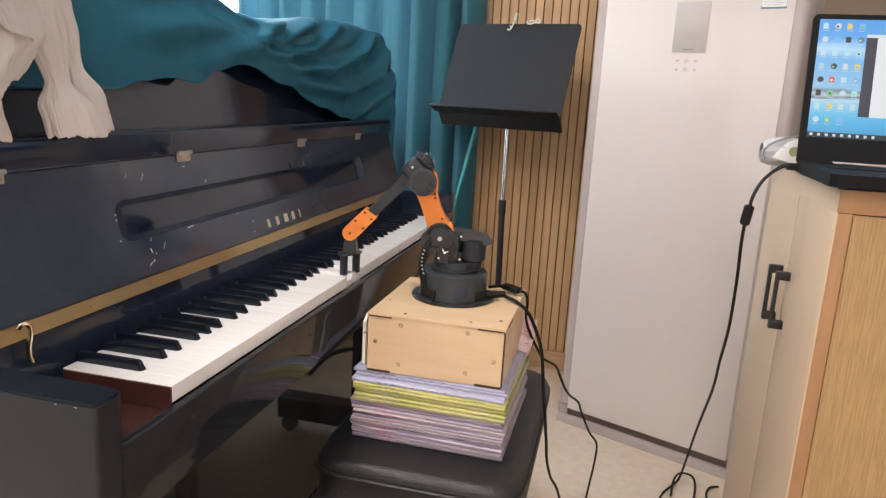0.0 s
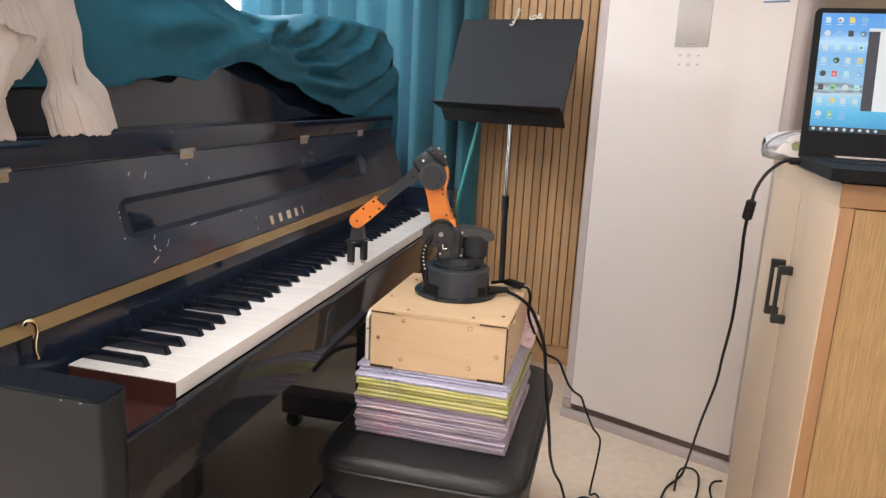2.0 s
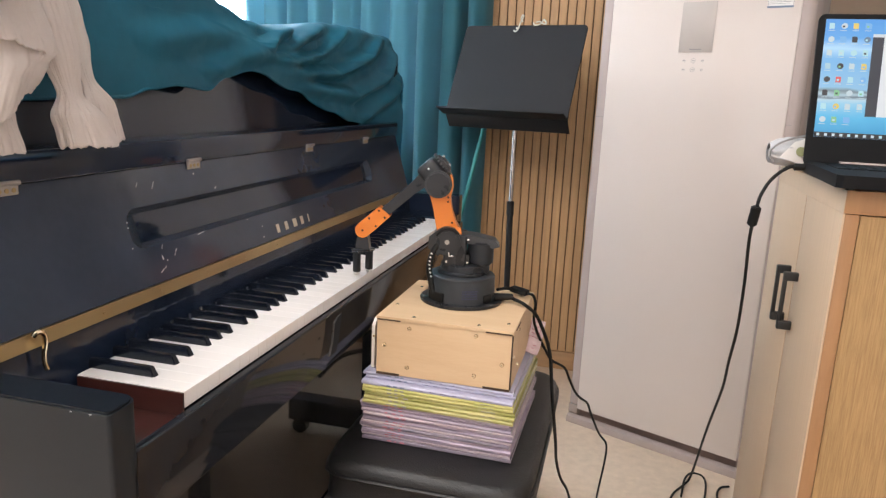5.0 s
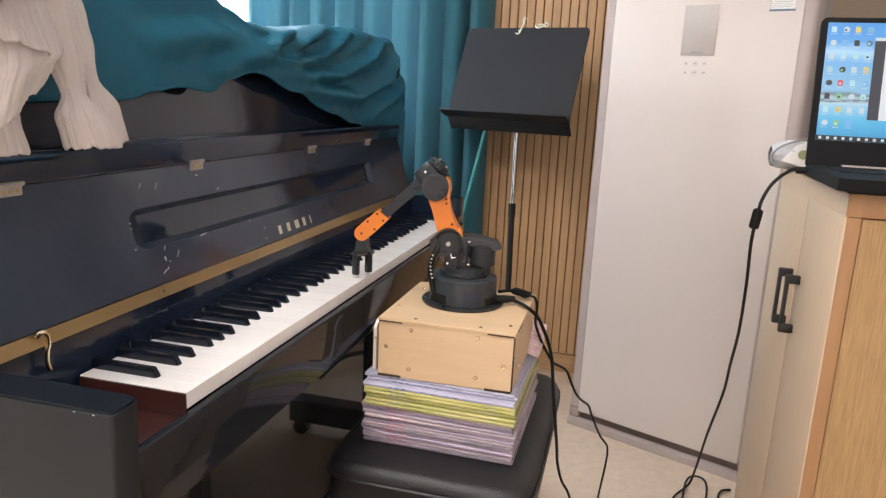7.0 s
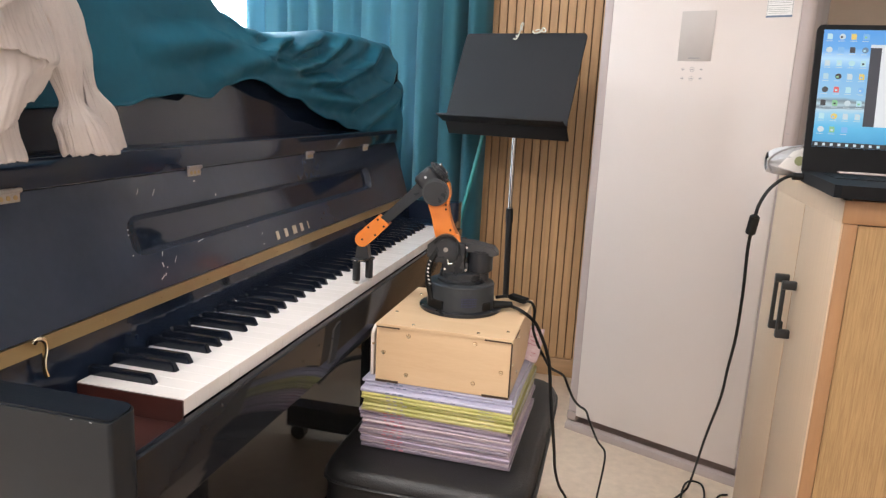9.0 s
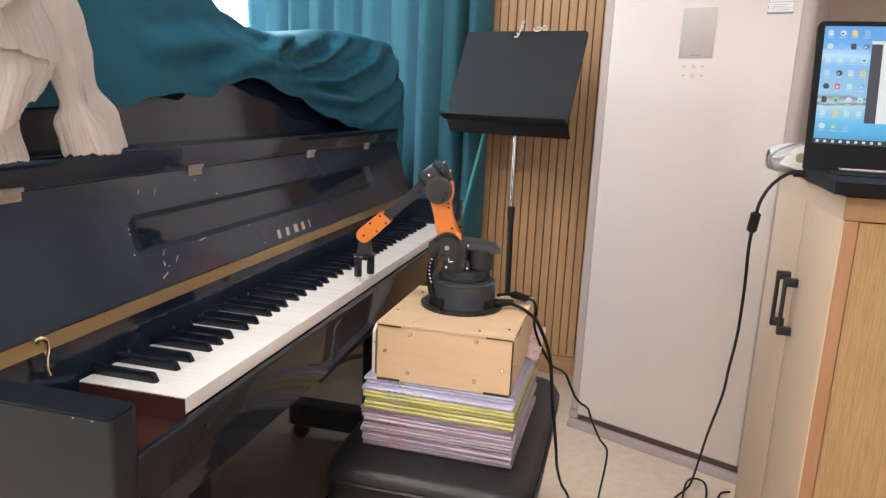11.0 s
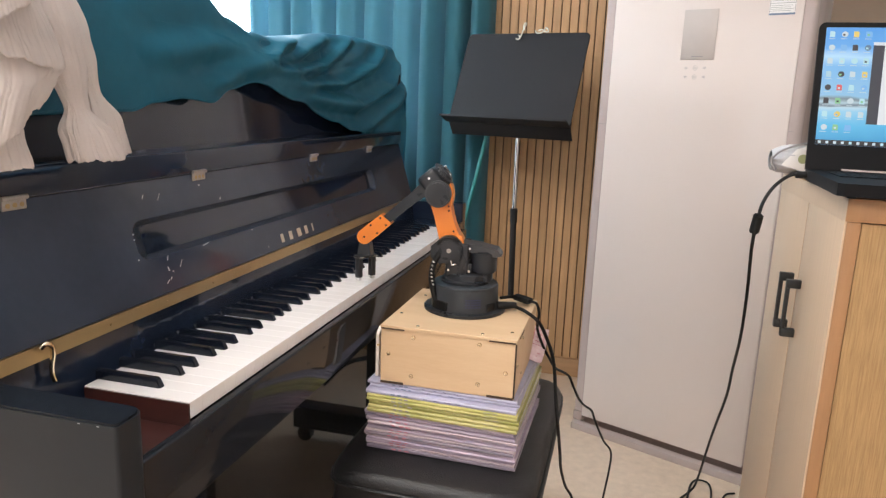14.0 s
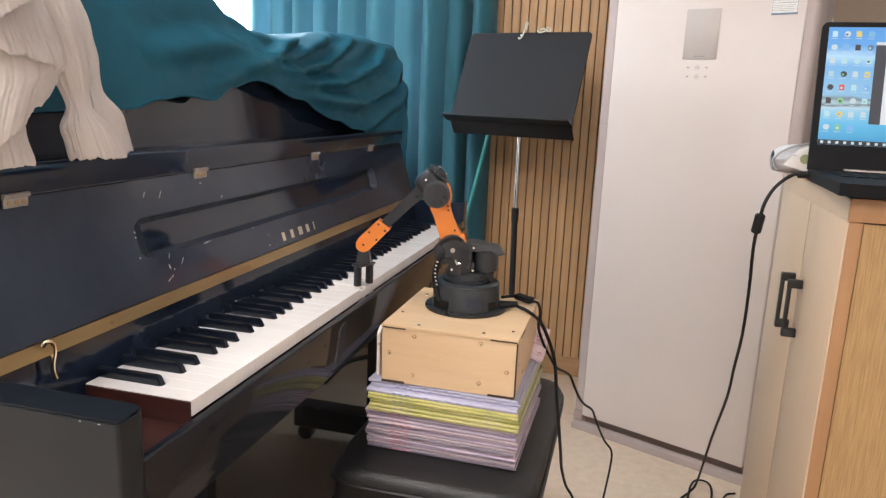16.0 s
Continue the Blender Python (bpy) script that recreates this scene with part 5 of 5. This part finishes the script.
def packet_fn(u, v):
    a = 2 * math.pi * u
    r = 0.030 * (math.sin(math.pi * min(0.12 + v * 0.95, 1.0)) ** 0.5) * (1 + 0.16 * nz(math.cos(a) * 2, math.sin(a) * 2, v * 4) + 0.07 * nz(math.cos(a) * 7, math.sin(a) * 7, v * 11))
    return Vector((0.724 + 0.100 * v, 0.858 + 1.1 * r * math.cos(a), CZ + 0.0265 + 0.006 * v + 0.95 * r * math.sin(a)))


pb = sheet(packet_fn, 60, 30, True)
for v in pb.verts:
    v.co.z = max(v.co.z, CZ + 0.0008)
part("bag", pb, WHITEPL, pkt)
ins = bmesh.new()
fr_ = [(0.738, 0.822, 0.990), (0.7625, 0.826, 1.0205), (0.785, 0.824, 1.0285), (0.790, 0.818, 0.976)]
lo_, hi_ = [ins.verts.new(q) for q in fr_], [ins.verts.new(Vector(q) + Vector((0.002, 0.004, 0))) for q in fr_]
ins.faces.new(lo_), ins.faces.new(hi_[::-1])
for k in range(4):
    ins.faces.new((lo_[k], hi_[k], hi_[(k + 1) % 4], lo_[(k + 1) % 4]))
part("insert", ins, PAPER, pkt, "folded white card insert")
part("round_label", cyl((0.775, 0.8235, 1.0025), (0.7745, 0.8195, 1.0030), 0.0088, seg=24), GREEND, pkt)
part("dark_fold", tube([(0.722, 0.832, 1.000), (0.733, 0.826, 1.014), (0.755, 0.826, 1.0255), (0.785, 0.828, 1.034)], 0.0019, 6), INK, pkt)
part("dark_fold", tube([(0.7225, 0.834, 1.005), (0.7225, 0.832, 0.992), (0.730, 0.830, 0.979)], 0.0022, 6), INK, pkt)

# ---- cables ----
def cable(name, pts, r, label, n=10):
    o = Vector(pts[-1])
    return solo(name, tube(pts, r, 8, n), RUBBER, o, label, "cable")


ub = thing("charging_cable", (0.729, 1.36, 0.004), "black cable with ferrite bead hanging from laptop to floor", "cable")
part("cord", tube([(0.7525, 0.680, 0.984), (0.729, 0.680, 0.983), (0.702, 0.670, 0.962), (0.686, 0.662, 0.933), (0.681, 0.660, 0.902), (0.679, 0.670, 0.855), (0.690, 0.720, 0.762), (0.703, 0.80, 0.650), (0.713, 0.90, 0.543), (0.724, 1.0, 0.438), (0.726, 1.15, 0.266), (0.728, 1.32, 0.045), (0.715, 1.33, 0.006), (0.68, 1.27, 0.0045), (0.66, 1.20, 0.0045)], 0.0031, 8), RUBBER, ub)
part("plug", cyl((0.7525, 0.680, 0.984), (0.735, 0.680, 0.9835), 0.0062, seg=12, bevel=0.001), RUBBER, ub)
part("ferrite_bead", cyl((0.6815, 0.6595, 0.913), (0.6785, 0.666, 0.879), 0.0085, seg=20, bevel=0.002), RUBBER, ub)
part("loop", tube([(0.700, 1.26, 0.0045), (0.715, 1.345, 0.012), (0.735, 1.38, 0.016), (0.765, 1.385, 0.012), (0.775, 1.36, 0.0045), (0.765, 1.28, 0.0045), (0.745, 1.20, 0.0045)], 0.0030, 8), RUBBER, ub)
part("loop", tube([(0.840, 1.36, 0.0045), (0.815, 1.345, 0.0045), (0.80, 1.30, 0.0045), (0.80, 1.22, 0.0045)], 0.0030, 8), RUBBER, ub)
ca = thing("power_cable", (0.413, 1.157, 0.004), "thin black power cable running from the robot to the floor", "cable", group="robot cables")
part("cord", tube([(0.270, 0.603, 0.7180), (0.2790, 0.6065, 0.7135), (0.3007, 0.5884, 0.7115), (0.3204, 0.6120, 0.6875), (0.3334, 0.6300, 0.6559), (0.3442, 0.6450, 0.6217), (0.3516, 0.6520, 0.5881), (0.3593, 0.6400, 0.5357), (0.3684, 0.6220, 0.4866), (0.3695, 0.7484, 0.3638), (0.3682, 0.8600, 0.2644), (0.3768, 0.9500, 0.1723), (0.3927, 1.0000, 0.1158), (0.415, 1.09, 0.0042), (0.45, 1.14, 0.0042), (0.50, 1.12, 0.0042), (0.56, 1.05, 0.0042)], 0.0034, 8, 5), RUBBER, ca)
part("plug", cyl((0.243, 0.5945, 0.7165), (0.277, 0.606, 0.7185), 0.0085, 0.0055, seg=14, bevel=0.001), RUBBER, ca)
cb2 = thing("data_cable", (0.48, 1.216, 0.004), "thin black data cable running from the robot to the floor", "cable", group="robot cables")
part("cord", tube([(0.297, 0.649, 0.7155), (0.309, 0.650, 0.7125), (0.3145, 0.655, 0.6943), (0.3125, 0.662, 0.6658), (0.3154, 0.668, 0.647), (0.3252, 0.68, 0.6176), (0.3364, 0.7, 0.5885), (0.3483, 0.73, 0.5575), (0.3715, 0.79, 0.522), (0.3832, 0.82, 0.4848), (0.3954, 0.85, 0.4464), (0.4084, 0.88, 0.4193), (0.424, 0.92, 0.3919), (0.4337, 0.96, 0.3497), (0.4572, 1.02, 0.2731), (0.4783, 1.05, 0.2311), (0.4794, 1.09, 0.1627), (0.4707, 1.13, 0.0526), (0.470, 1.16, 0.0042), (0.485, 1.17, 0.0042), (0.50, 1.14, 0.0042)], 0.0027, 8, 5), RUBBER, cb2)
part("plug", box(-0.018, 0.018, -0.0085, 0.0085, -0.0055, 0.0055, 0.0025, m=pose(0.282, 0.655, 0.7175, 0, 4, -25)), RUBBER, cb2)
part("lead", tube([(0.267, 0.663, 0.7170), (0.256, 0.655, 0.719), (0.243, 0.630, 0.722)], 0.0032, 8), RUBBER, cb2)

# ---- wall slats ----
slat_wall = solo("slat_panel", box(-0.0885, 0.66, Y1 - 0.030, Y1 - 0.001, 0.0755, ZC - 0.001), SLATBACK, (0.2, Y1 - 0.03, 0.0755), "tan wooden slatted wall panel", "wall panel", kind="structure")
sm = finish(box(0.0, 0.0286, -0.012, 0.0, 0.0, ZC - 0.079, 0.0012, 1), "slat", SLAT)
for k in range(23):
    o = new("slat", sm)
    o.parent = slat_wall
    o.location = Vector((-0.0885 + k * 0.0323, Y1 - 0.0305, 0.0765)) - ORIGIN[slat_wall]


# ---- what moves ----
def stance(yaw, up, down):
    """Poses of turret, upper arm, forearm and gripper, in the robot's space."""
    q, a, b = radians(yaw), radians(up), radians(down)
    turn = Matrix.Rotation(q, 4, "Z")
    u = Vector((math.cos(q), math.sin(q), 0))
    k = Vector((0, 0, 1))
    sh = u * OFF + k * SHZ
    elb = sh + (u * math.cos(a) + k * math.sin(a)) * L2
    f, n = u * math.cos(b) + k * math.sin(b), k * math.cos(b) - u * math.sin(b)
    wr = elb + n * EL + f * L3
    return (turn, Matrix.Translation(sh) @ turn @ Matrix.Rotation(-a, 4, "Y"), Matrix.Translation(elb) @ turn @ Matrix.Rotation(-b, 4, "Y"),
            Matrix.Translation(wr) @ turn)


def motions():
    # seconds, turn of the turret, lift of the upper arm, slope of the forearm
    rows = [
        (0, 192.79, 70.34, -45.97),
        (0.5, 189.78, 78.52, -41.93),
        (1, 191.33, 79.81, -42.75),
        (1.5, 190.50, 74.37, -45.44),
        (2, 189.67, 78.65, -41.23),
        (2.5, 192.50, 69.70, -44.45),
        (3, 190.89, 71.85, -44.95),
        (3.5, 188.65, 78.71, -41.75),
        (4, 192.33, 70.72, -45.64),
        (6.5, 191.22, 68.38, -45.07),
        (7, 189.41, 73.82, -43.09),
        (7.5, 187.06, 78.80, -41.91),
        (8, 190.05, 70.06, -46.05),
        (8.5, 189.78, 78.89, -41.79),
        (9, 189.35, 76.49, -43.68),
        (11.5, 190.05, 78.88, -41.70),
        (12, 192.35, 70.82, -45.80),
        (12.5, 188.34, 78.89, -41.63),
        (13, 188.41, 76.03, -43.91),
        (13.5, 189.88, 80.13, -43.03),
        (14, 186.93, 76.15, -40.70),
        (14.5, 190.38, 66.03, -46.66),
        (15, 188.82, 76.39, -40.53),
        (15.5, 188.37, 78.72, -41.94),
        (16, 194.56, 71.51, -45.00),
    ]
    # spells in which the keys are held down
    held = [(-0.2, 0.3), (1.2, 1.5), (2.5, 2.95), (3.9, 4.3), (5.2, 5.6), (6.5, 6.9), (7.9, 8.1), (9.1, 9.5), (10.4, 10.8), (11.8, 12.1), (13.1, 13.4), (14.5, 14.8), (15.8, 16.2)]
    fixed = {t for t, *_ in rows}
    for t0, t1 in held:
        for t, low in ((t0 - 0.2, False), (t0, True), (t1, True), (t1 + 0.15, False)):
            if 0.0 < t < 16.0 and min(abs(t - s) for s in fixed) > 0.06:
                a, b = max(r for r in rows if r[0] < t and r[0] in fixed), min(r for r in rows if r[0] > t and r[0] in fixed)
                k = (t - a[0]) / (b[0] - a[0])
                rows.append((t, a[1] + (b[1] - a[1]) * k, *((70.6, -45.5) if low else (78.6, -41.9))))
    rows.sort()
    steps = [(t, stance(q, a, b)) for t, q, a, b in rows]
    for i, ob in enumerate((turret, upper, fore, grip)):
        walk(ob, [(t, ps[i]) for t, ps in steps])
    # the two keys under the fingers go down with them
    for n in (22, 24):
        home = white_keys[n].location.copy()
        keys = []
        for t, ps in steps:
            tip = ps[3].translation.z + RBZ - 0.0845
            dip = min(max(H - tip, 0.0), 0.0125)
            keys.append((t, Matrix.Translation(home) @ Matrix.Rotation(dip / 0.15, 4, "Y")))
        walk(white_keys[n], keys)


motions()
